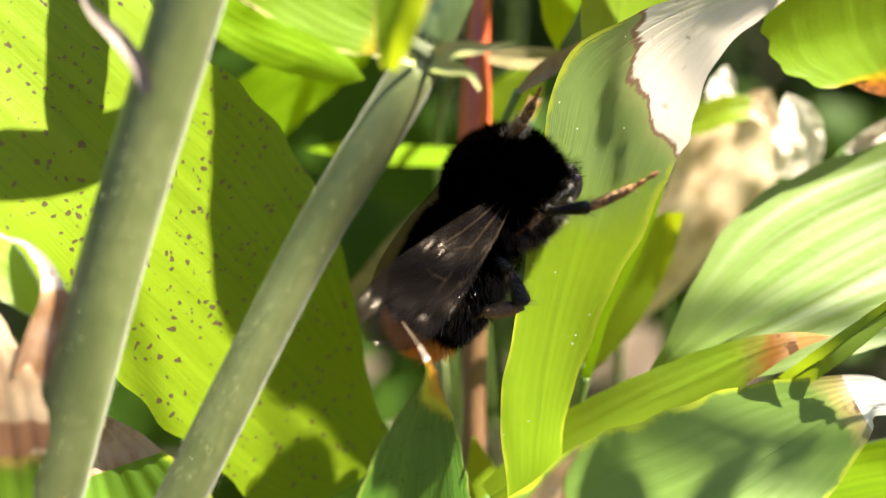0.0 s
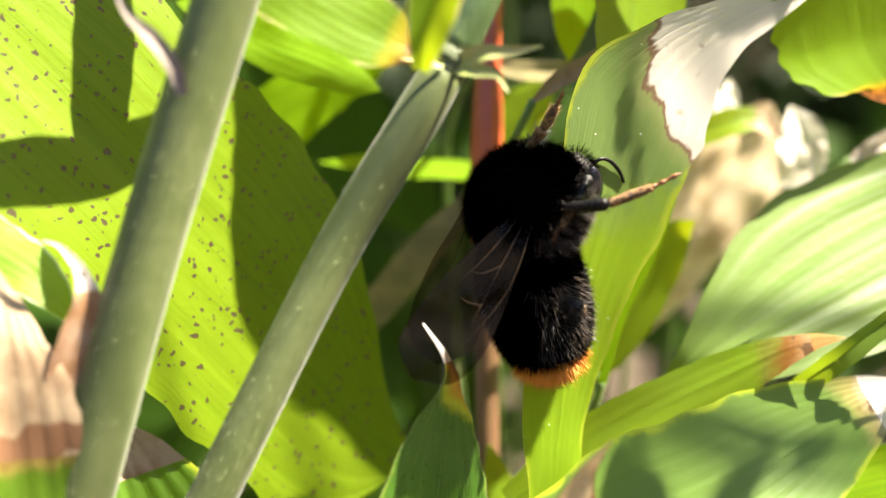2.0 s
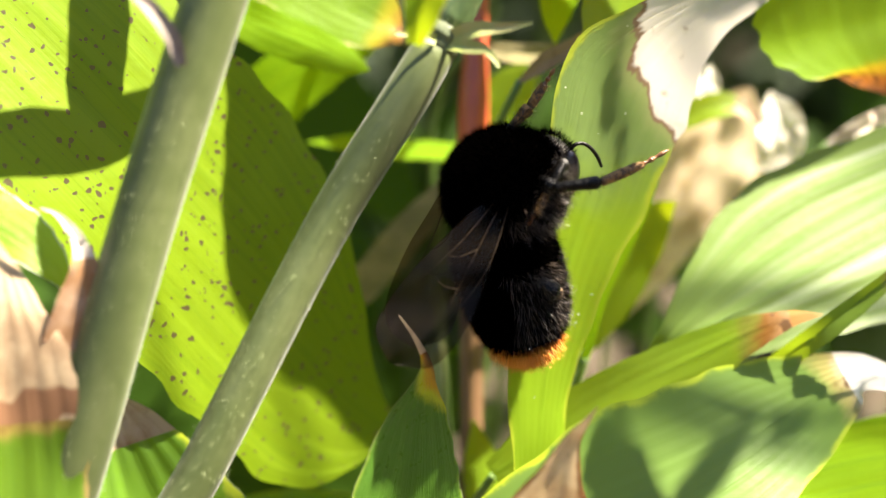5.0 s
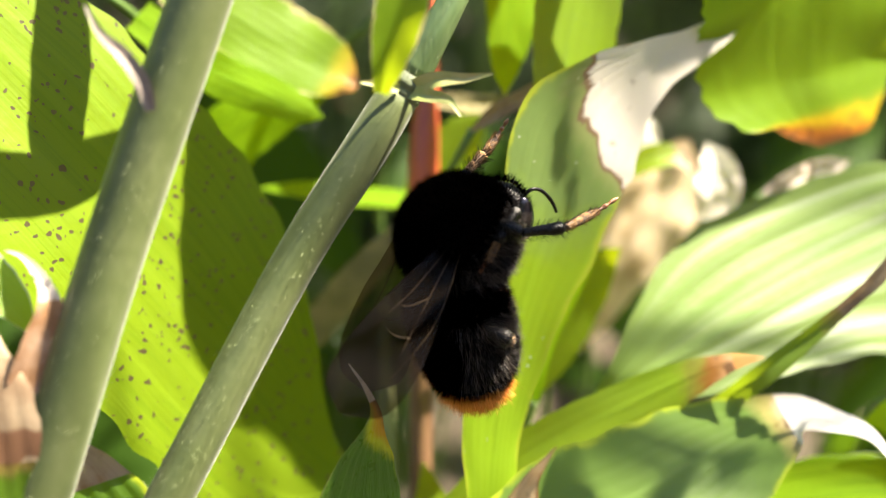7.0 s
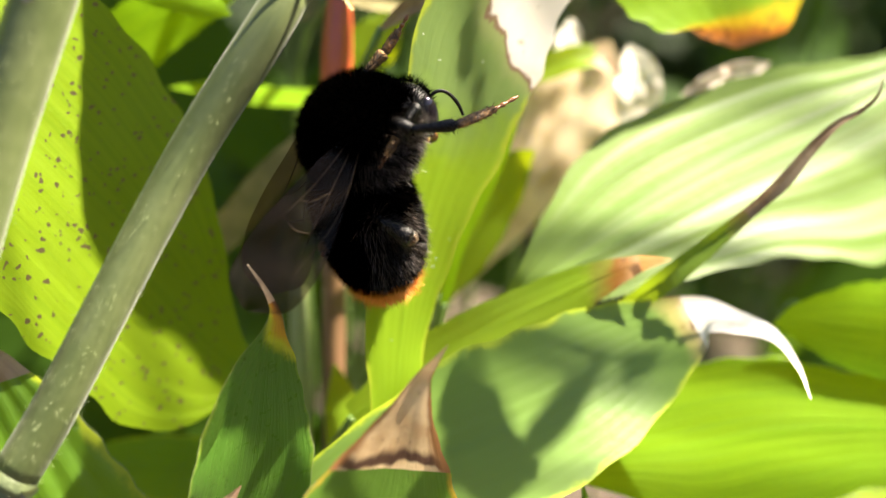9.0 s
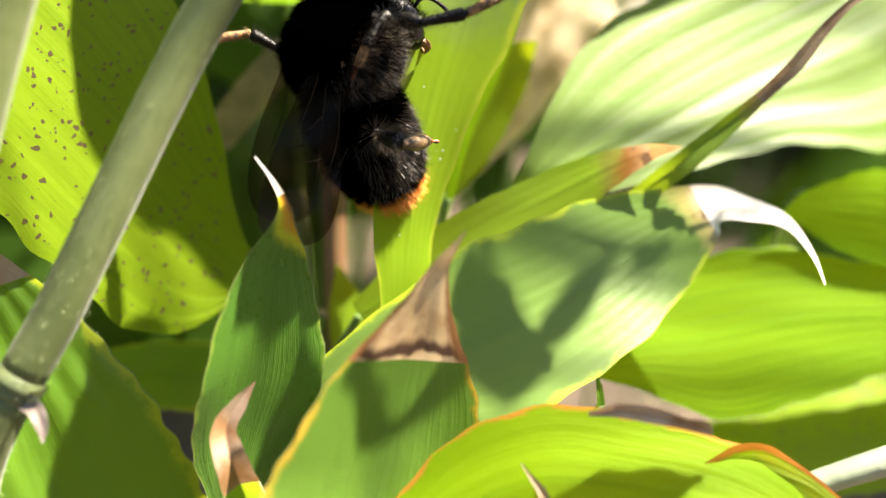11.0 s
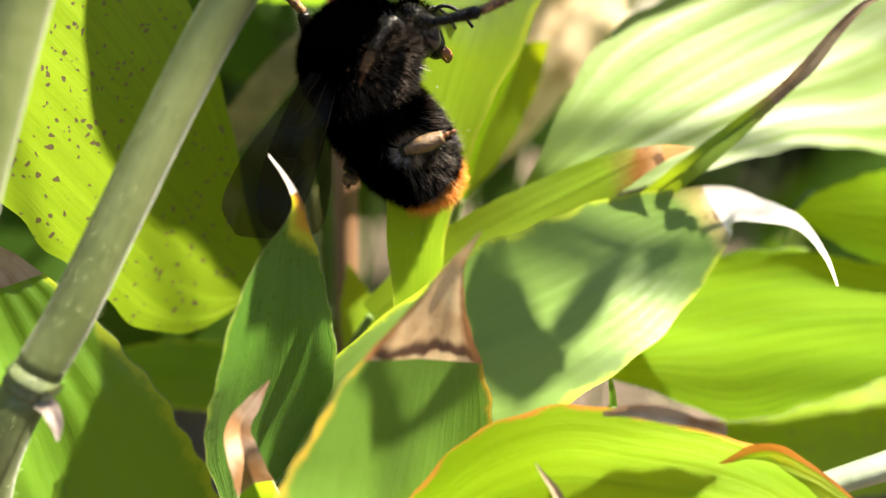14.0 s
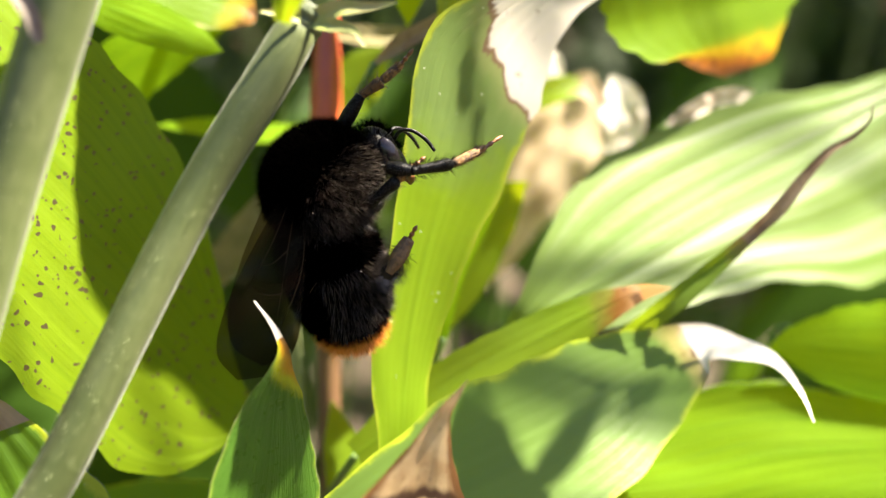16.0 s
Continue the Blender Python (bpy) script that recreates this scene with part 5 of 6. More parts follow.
ABDOMEN = [
    (0.0, -2.2, 0, -0.6, -1.98, -18.36, 6.75),
    (0.5, -2.2, 0, -0.6, -5.79, -33.44, 5.36),
    (1.0, -2.2, 0, -0.6, -7.42, -40.12, 7.68),
    (1.5, -2.2, 0, -0.6, -11.02, -41.69, 14.42),
    (2.0, -2.2, 0, -0.6, -12.85, -43.22, 16.63),
    (2.5, -2.2, 0, -0.6, -13.73, -43.56, 17.73),
    (3.0, -2.2, 0, -0.6, -13.59, -44.42, 17.38),
    (3.5, -2.2, 0, -0.6, -13.86, -44.3, 17.76),
    (4.0, -2.2, 0, -0.6, -13.28, -44.2, 17.04),
    (6.5, -2.2, 0, -0.6, -9.35, -46.19, 9.32),
    (7.0, -2.2, 0, -0.6, -8.94, -45.45, 8.88),
    (7.5, -2.2, 0, -0.6, -8.84, -45.39, 8.76),
    (8.0, -2.2, 0, -0.6, -8.51, -45.81, 8.23),
    (8.5, -2.2, 0, -0.6, -7.99, -45.72, 7.54),
    (9.0, -2.2, 0, -0.6, -1.02, -53.75, -1.61),
    (9.5, -2.2, 0, -0.6, 2.23, -55.16, -4.65),
    (10.0, -2.2, 0, -0.6, 10.41, -62.73, -5.65),
    (12.5, -2.2, 0, -0.6, 15.05, -40.41, -28.77),
    (13.0, -2.2, 0, -0.6, 31.23, -50.09, -37.44),
    (13.5, -2.2, 0, -0.6, 26.77, -41.39, -29.9),
    (14.0, -2.2, 0, -0.6, 39.67, -62.6, -29.48),
    (14.5, -2.2, 0, -0.6, 34.41, -51.92, -14.26),
    (15.0, -2.2, 0, -0.6, 34.3, -51.61, -40),
    (15.5, -2.2, 0, -0.6, 28.1, -52.01, -23.96),
    (16.0, -2.2, 0, -0.6, 23.44, -40.87, -20.76),
]
LEGS = {
    "front_right": [(1.52, -3.89, 0.58), (1.65, -5.39, -0.21), (3.4, -6.58, -2.58), (5.69, -6.85, -4.67), (7.38, -6.94, -5.94)],
    "front_left": [(1.17, 0.79, 0.98), (4.34, 0.62, 1.28), (6.08, 0.48, 0.68), (7.84, 0.52, 0.27), (9.18, 0.31, 0.26)],
    "middle_right": [(-2.0, 0, 2.4), (-2.5, 0, 0.8), (0, 0, 0), (1.4, 0, 0), (2.5, 0, 0.2)],
    "middle_left": [(-1.33, 1.69, 1.51), (-3.78, 3.86, 0.48), (-5.69, 4.78, 1.13), (-8.68, 4.71, 0.61), (-9.91, 4.6, 0.31)],
    "hind_right": [(-1.6, 0, 1.2), (0, 0, 0), (2.6, 0, 0), (2.21, 0, 2.77), (2.51, 0, 3.87)],
    "hind_left": [(-5.32, 0.49, -1.73), (-6.3, 1.44, -2.63), (-7.68, 1.39, -2.89), (-8.54, 1.35, -3.06), (-8.92, 1.38, -3.09)],
}
LEG_ROWS = {
    "front_right": [
        (0.0, 0.72, -3.07, 0.39, -38.65, -41.79, -0.55),
        (0.5, 0.61, -2.67, 0.72, -31.72, -27.28, -12.78),
        (1.0, 0.77, -2.45, 1.03, -29.92, -15.19, -21.31),
        (1.5, 0.75, -2.45, 0.95, -31, -17.84, -20.55),
        (2.0, 0.6, -2.48, 1.08, -26.97, -16, -17.32),
        (2.5, 0.74, -2.8, 1.09, -23.83, -13.18, -15.87),
        (3.0, 0.67, -2.68, 1.15, -23.87, -12.71, -16.23),
        (3.5, 0.68, -2.65, 1.14, -24.5, -12.93, -16.78),
        (4.0, 0.67, -2.68, 1.14, -24.07, -13.02, -16.24),
        (6.5, 1.71, -3.99, 0.38, -1.21, -1.45, -0.4),
        (7.0, 1.52, -3.89, 0.58, 0, 0, 0),
        (7.5, 1.48, -3.86, 0.63, 0.08, 0.25, -0.05),
        (8.0, 1.75, -3.99, 0.32, 2, 0.41, 1.6),
        (8.5, 1.79, -4, 0.28, 2.63, -0.08, 2.37),
        (9.0, 1.14, -3.62, 0.96, -5.66, -2.72, -3.85),
        (9.5, 1.39, -3.81, 0.71, -2.79, -2.46, -1.34),
        (10.0, 2.39, -4.4, -0.32, -2.84, -1.87, -1.68),
        (12.5, 3.2, -5.1, -1.09, -6.43, -2.93, -4.47),
        (13.0, 3.06, -4.72, -1.2, 0.07, 0.94, -0.38),
        (13.5, 3.23, -4.82, -1.4, -0.16, 1.02, -0.61),
        (14.0, 3.42, -4.75, -1.48, 1.39, -0.64, 1.54),
        (14.5, 3.19, -4.66, -1.08, 0.05, -2.95, 1.46),
        (15.0, 2.07, -3.88, -2.95, 19.53, -11.2, 20.47),
        (15.5, 2.75, -3.88, -2.84, 27, 11.08, 18.19),
        (16.0, 2.68, -3.86, -3.04, 22.01, 3.21, 15.69),
    ],
    "front_left": [
        (0.0, 0.84, 0.93, 0.58, 4.58, -53.72, -18.81),
        (0.5, 0.64, 1.08, 0.54, 4.79, -41.58, -24.8),
        (1.0, 0.76, 1.06, 0.73, 4.15, -32.5, -29.61),
        (1.5, 1, 0.9, 0.87, 4.61, -34.55, -29.57),
        (2.0, 0.84, 0.97, 0.8, 2.69, -30.9, -24.06),
        (2.5, 0.86, 0.95, 0.85, 1.73, -26.24, -22.83),
        (3.0, 0.74, 1, 0.79, 1.75, -26.65, -22.57),
        (3.5, 0.79, 0.99, 0.81, 1.94, -27.14, -23.29),
        (4.0, 0.85, 0.95, 0.84, 1.66, -26.34, -22.27),
        (6.5, 1.47, 0.77, 0.96, -0.16, -0.23, -1.68),
        (7.0, 1.17, 0.79, 0.98, 0, -0, 0),
        (7.5, 1.09, 0.8, 0.99, -0, -0.15, 0.09),
        (8.0, 1.43, 0.79, 0.95, 0.35, 2.38, 1.92),
        (8.5, 1.54, 0.79, 0.93, 0.44, 2.22, 2.78),
        (9.0, 1, 0.83, 0.97, -0.62, -10.12, -8.47),
        (9.5, 1.25, 0.78, 0.99, -0.6, -7.68, -6.07),
        (10.0, 2.65, 0.31, 1, -0.92, -5.7, -14.59),
        (12.5, 4.36, -0.93, 1.08, -1.19, -6.62, -24.82),
        (13.0, 3.85, -0.4, 0.89, -1.45, -3.22, -20.42),
        (13.5, 4.11, -0.61, 0.86, -1.59, -2.89, -22.05),
        (14.0, 4.55, -0.78, 0.92, -1.4, -4.1, -21.37),
        (14.5, 4.6, -0.81, 1.15, -0.96, -7.6, -21.61),
        (15.0, 4.38, -0.38, 0.8, -1.31, -1.93, -16.49),
        (15.5, 3.71, -0.23, 0.04, -2.98, 14.07, -18.12),
        (16.0, 3.76, 0.09, 0.17, -1.51, 11.83, -11.57),
    ],
    "hind_right": [
        (0.0, -4.32, -3.01, -0.29, 90.04, 35.23, -122.03),
        (0.5, -4.75, -1.62, -1.93, -177.12, 45.74, -97.32),
        (1.0, -4.75, -1.62, -1.93, -177.12, 45.74, -97.32),
        (1.5, -4.75, -1.62, -1.93, -177.12, 45.74, -97.32),
        (2.0, -4.75, -1.62, -1.93, -177.12, 45.74, -97.32),
        (2.5, -4.75, -1.62, -1.93, -177.12, 45.74, -97.32),
        (3.0, -4.75, -1.62, -1.93, -177.12, 45.74, -97.32),
        (3.5, -4.75, -1.62, -1.93, -177.12, 45.74, -97.32),
        (4.0, -4.75, -1.62, -1.93, -177.12, 45.74, -97.32),
        (6.5, -4.75, -1.62, -1.93, -177.12, 45.74, -97.32),
        (7.0, -4.75, -1.62, -1.93, -177.12, 45.74, -97.32),
        (7.5, -4.75, -1.62, -1.93, -177.12, 45.74, -97.32),
        (8.0, -4.75, -1.62, -1.93, -177.12, 45.74, -97.32),
        (8.5, -4.75, -1.62, -1.93, -177.12, 45.74, -97.32),
        (9.0, -4.75, -1.62, -1.93, -177.12, 45.74, -97.32),
        (9.5, -4.75, -1.62, -1.93, -177.12, 45.74, -97.32),
        (10.0, -4.75, -1.62, -1.93, -177.12, 45.74, -97.32),
        (12.5, -3.66, -2.31, -6.93, -132.65, -31.86, -101.12),
        (13.0, -3.66, -2.31, -6.93, -132.65, -31.86, -101.12),
        (13.5, -3.66, -2.31, -6.93, -132.65, -31.86, -101.12),
        (14.0, -3.66, -2.31, -6.93, -132.65, -31.86, -101.12),
        (14.5, -1.38, -0.51, -5.43, -111.12, -23.62, -98.26),
        (15.0, -1.38, -0.51, -5.43, -111.12, -23.62, -98.26),
        (15.5, -1.38, -0.51, -5.43, -111.12, -23.62, -98.26),
        (16.0, -2.35, -1.17, -7.16, -96.27, -20.72, -98.71),
    ],
    "middle_right": [
        (0.0, 2.52, -2.98, -1.2, 137.33, 1.39, 172.93),
        (0.5, 2.52, -2.98, -1.2, 137.33, 1.39, 172.93),
        (1.0, 2.52, -2.98, -1.2, 137.33, 1.39, 172.93),
        (1.5, 2.52, -2.98, -1.2, 137.33, 1.39, 172.93),
        (2.0, 2.52, -2.98, -1.2, 137.33, 1.39, 172.93),
        (2.5, 2.52, -2.98, -1.2, 137.33, 1.39, 172.93),
        (3.0, 2.52, -2.98, -1.2, 137.33, 1.39, 172.93),
        (3.5, 2.52, -2.98, -1.2, 137.33, 1.39, 172.93),
        (4.0, 2.52, -2.98, -1.2, 137.33, 1.39, 172.93),
        (6.5, 2.52, -2.98, -1.2, 137.33, 1.39, 172.93),
        (7.0, 2.52, -2.98, -1.2, 137.33, 1.39, 172.93),
        (7.5, 2.52, -2.98, -1.2, 137.33, 1.39, 172.93),
        (8.0, 2.52, -2.98, -1.2, 137.33, 1.39, 172.93),
        (8.5, 2.52, -2.98, -1.2, 137.33, 1.39, 172.93),
        (9.0, 2.52, -2.98, -1.2, 137.33, 1.39, 172.93),
        (9.5, 2.52, -2.98, -1.2, 137.33, 1.39, 172.93),
        (10.0, 2.52, -2.98, -1.2, 137.33, 1.39, 172.93),
        (12.5, 2.52, -2.98, -1.2, 137.33, 1.39, 172.93),
        (13.0, 2.52, -2.98, -1.2, 137.33, 1.39, 172.93),
        (13.5, 2.52, -2.98, -1.2, 137.33, 1.39, 172.93),
        (14.0, 2.52, -2.98, -1.2, 137.33, 1.39, 172.93),
        (14.5, 1.52, -2.5, -1.55, 143.53, 41.75, -156.04),
        (15.0, 0.49, -2, -1.9, -152.88, 62.26, -73.69),
        (15.5, -0.51, -1.52, -2.25, -111.81, 31.1, -13.5),
        (16.0, 0.23, -1.96, -3.51, -106.58, 28.39, -3.42),
    ],
    "middle_left": [
        (0.0, -1.62, 1.39, 0.6, -54.42, -46.05, 56.89),
        (0.5, -1.6, 1.56, 0.87, -45.3, -48.03, 43.78),
        (1.0, -1.49, 1.66, 1.2, -35.43, -47.2, 31.12),
        (1.5, -1.53, 1.66, 1.14, -35.09, -46.82, 30.96),
        (2.0, -1.51, 1.66, 1.18, -35.12, -46.97, 30.88),
        (2.5, -1.51, 1.66, 1.16, -36.06, -47.33, 31.89),
        (3.0, -1.46, 1.67, 1.26, -35.89, -47.63, 31.38),
        (3.5, -1.46, 1.67, 1.27, -35.29, -47.4, 30.72),
        (4.0, -1.45, 1.67, 1.29, -34.72, -47.19, 30.1),
        (6.5, -1.51, 1.67, 1.18, -34.28, -46.56, 30.03),
        (7.0, -1.51, 1.67, 1.19, -33.09, -45.98, 28.81),
        (7.5, -1.51, 1.67, 1.2, -32.92, -45.94, 28.59),
        (8.0, -1.48, 1.67, 1.24, -33.05, -46.15, 28.58),
        (8.5, -1.46, 1.68, 1.28, -32.46, -46, 27.84),
        (9.0, -1.3, 1.69, 1.57, -31.29, -46.48, 25.64),
        (9.5, -1.25, 1.69, 1.67, -30.7, -46.58, 24.66),
        (10.0, -1.86, 1.41, 0.71, -115.58, 70.25, -178.29),
        (12.5, -0.73, 1.53, 2.28, -18.54, -40.1, 9.74),
        (13.0, -0.72, 1.49, 2.27, -16.65, -39.22, 6.86),
        (13.5, -1.87, 1.69, 0.66, -174.91, 57.38, 141.96),
        (14.0, -1.88, 1.74, 0.67, 178.64, 53.78, 139.32),
        (14.5, -0.71, 1.45, 2.26, -14.53, -38.33, 3.4),
        (15.0, -0.82, 1.5, 2.14, -15.37, -38.76, 4.75),
        (15.5, -0.83, 1.51, 2.1, -14.66, -37.35, 4.4),
        (16.0, -0.8, 1.5, 2.08, -13.68, -35.63, 3.73),
    ],
}
WING_RIGHT = [
    (0.0, -0.3, -2.6, 2.2, -31.57, -14.29, -168.24),
    (0.5, -0.3, -2.6, 2.2, -38.73, -10.75, -174.34),
    (1.0, -0.3, -2.6, 2.2, -43.4, -8.95, 176.35),
    (1.5, -0.3, -2.6, 2.2, -43.35, -9.28, 176.45),
    (2.0, -0.3, -2.6, 2.2, -43.46, -9.3, 176.71),
    (2.5, -0.3, -2.6, 2.2, -43.29, -9.69, 176.54),
    (3.0, -0.3, -2.6, 2.2, -43.59, -9.41, 177.07),
    (3.5, -0.3, -2.6, 2.2, -43.76, -9.4, 177.47),
    (4.0, -0.3, -2.6, 2.2, -43.94, -9.39, 177.86),
    (6.5, -0.3, -2.6, 2.2, -43.93, -10.59, 178.55),
    (7.0, -0.3, -2.6, 2.2, -44.23, -10.5, 179.19),
    (7.5, -0.3, -2.6, 2.2, -44.33, -10.56, 179.48),
    (8.0, -0.3, -2.6, 2.2, -44.44, -10.56, 179.74),
    (8.5, -0.3, -2.6, 2.2, -44.71, -10.39, -179.7),
    (9.0, -0.3, -2.6, 2.2, -45.63, -8.96, -178.2),
    (9.5, -0.3, -2.6, 2.2, -46, -8.49, -177.48),
    (10.0, -0.3, -2.6, 2.2, -66.24, 15.29, -177.11),
    (12.5, -0.3, -2.6, 2.2, -63.46, 0.34, 173.26),
    (13.0, -0.3, -2.6, 2.2, -66.86, 0.39, 173.54),
    (13.5, -0.3, -2.6, 2.2, -68.94, 0.23, 173.61),
    (14.0, -0.3, -2.6, 2.2, -68.33, -5.55, 171.72),
    (14.5, -0.3, -2.6, 2.2, -79.38, 8.56, 176.95),
    (15.0, -0.3, -2.6, 2.2, -79.09, 8.15, 176.77),
    (15.5, -0.3, -2.6, 2.2, -78.2, 6.9, 176.42),
    (16.0, -0.3, -2.6, 2.2, -77.43, 5.85, 176.14),
]
WING_LEFT = [
    (0.0, -0.3, 2.6, 2.4, -38.02, 30.84, -175.71),
    (0.5, -0.3, 2.6, 2.4, -47.66, 30.68, 175.21),
    (1.0, -0.3, 2.6, 2.4, -55.9, 29.42, 167.4),
    (1.5, -0.3, 2.6, 2.4, -55.88, 29.36, 167.59),
    (2.0, -0.3, 2.6, 2.4, -55.8, 29.32, 167.44),
    (2.5, -0.3, 2.6, 2.4, -56.32, 29.78, 167.72),
    (3.0, -0.3, 2.6, 2.4, -55.97, 29.54, 167.22),
    (3.5, -0.3, 2.6, 2.4, -55.62, 29.24, 167.04),
    (4.0, -0.3, 2.6, 2.4, -55.3, 28.96, 166.86),
    (6.5, -0.3, 2.6, 2.4, -55.39, 28.94, 167.27),
    (7.0, -0.3, 2.6, 2.4, -54.77, 28.37, 167),
    (7.5, -0.3, 2.6, 2.4, -54.66, 28.27, 166.91),
    (8.0, -0.3, 2.6, 2.4, -54.61, 28.27, 166.76),
    (8.5, -0.3, 2.6, 2.4, -54.2, 27.92, 166.45),
    (9.0, -0.3, 2.6, 2.4, -52.79, 26.94, 164.96),
    (9.5, -0.3, 2.6, 2.4, -52.18, 26.52, 164.39),
    (10.0, -0.3, 2.6, 2.4, -65.22, 25.18, 168.49),
    (12.5, -0.3, 2.6, 2.4, -67.37, 21.36, 168.13),
    (13.0, -0.3, 2.6, 2.4, -69.29, 19.2, 167.99),
    (13.5, -0.3, 2.6, 2.4, -70.74, 17.85, 168.27),
    (14.0, -0.3, 2.6, 2.4, -73.85, 15.87, 168.67),
    (14.5, -0.3, 2.6, 2.4, -74, 15.88, 169.35),
    (15.0, -0.3, 2.6, 2.4, -76.11, 17.92, 171.38),
    (15.5, -0.3, 2.6, 2.4, -76.47, 18.18, 172.6),
    (16.0, -0.3, 2.6, 2.4, -76.53, 18.12, 173.55),
]
SWAY = [
    (0, 1.9, 0.91, 1.95),
    (1.5, 1.69, 0.89, 2.07),
    (2.5, 1.3, 0.69, 1.75),
    (3.5, 1.41, 0.56, 1.35),
    (6.5, -0.44, 0.15, 0.26),
    (7, -0.27, 0.13, 0.26),
    (7.5, -0.28, 0.11, 0.21),
    (8, -0.42, 0.12, 0.17),
    (8.5, -0.62, 0.14, 0.16),
    (9, 0.03, 0.07, 0.16),
    (9.5, 0.27, 0.08, 0.26),
    (10, 0.04, 0.07, 0.15),
    (12.5, 0, 0, 0),
    (13, 0.06, 0.01, 0.04),
    (13.5, -0.03, 0.03, 0.04),
    (14, -0.07, 0.06, 0.1),
    (14.5, -0.14, 0.09, 0.13),
    (15, -0.52, 0.26, 0.32),
    (15.5, -0.62, 0.31, 0.4),
    (16, -0.26, 0.2, 0.33),
]


def ball(bm, centre, size, seg=24, rings=16, bumps=0.0):
    m = Matrix.Translation(Vector(centre) * MM) @ Matrix.Diagonal((*[s * MM for s in size], 1))
    made = bmesh.ops.create_uvsphere(bm, u_segments=seg, v_segments=rings, radius=1.0, matrix=m)
    if bumps:
        for v in made["verts"]:
            v.co += v.co.normalized() * bumps * MM * noise.noise(v.co * 900)
    return made["verts"]


def blunt(q):
    """How much fuller than an egg the abdomen is towards the waist; q runs from 0 at its middle to 1 at its front."""
    return math.sqrt((1 - q ** 5) / (1 - q ** 2)) if 0 < q < 0.995 else 1.0 if q <= 0 else 1.55


def fur(centre, size, count, length, seed, lean=(-0.5, 0, 0), keep=None, width=0.055, full=False):
    """Thin tapered hairs that stand on an ellipsoid."""
    rnd = random.Random(seed)
    bm = bmesh.new()
    made = 0
    while made < count:
        d = Vector((rnd.gauss(0, 1), rnd.gauss(0, 1), rnd.gauss(0, 1))).normalized()
        if keep and not keep(d, rnd):
            made += 1
            continue
        g = blunt(d.x) if full else 1.0
        p = Vector((centre[0] + d.x * size[0], centre[1] + d.y * size[1] * g, centre[2] + d.z * size[2] * g))
        n = Vector((d.x / size[0], d.y / size[1], d.z / size[2])).normalized()
        way = (n + Vector(lean) + Vector((rnd.gauss(0, 0.28), rnd.gauss(0, 0.28), rnd.gauss(0, 0.28)))).normalized()
        far = length * rnd.uniform(0.55, 1.15)
        side = way.cross(Vector((rnd.gauss(0, 1), rnd.gauss(0, 1), rnd.gauss(0, 1)))).normalized() * width * 0.5
        bend = Vector((rnd.gauss(0, 0.12), rnd.gauss(0, 0.12), rnd.gauss(0, 0.12))) * far
        a, b = bm.verts.new((p - side) * MM), bm.verts.new((p + side) * MM)
        h = p + way * far * 0.55
        c, e = bm.verts.new((h + side * 0.7) * MM), bm.verts.new((h - side * 0.7) * MM)
        z = bm.verts.new((p + way * far + bend) * MM)
        bm.faces.new((a, b, c, e))
        bm.faces.new((e, c, z))
        made += 1
    return bm


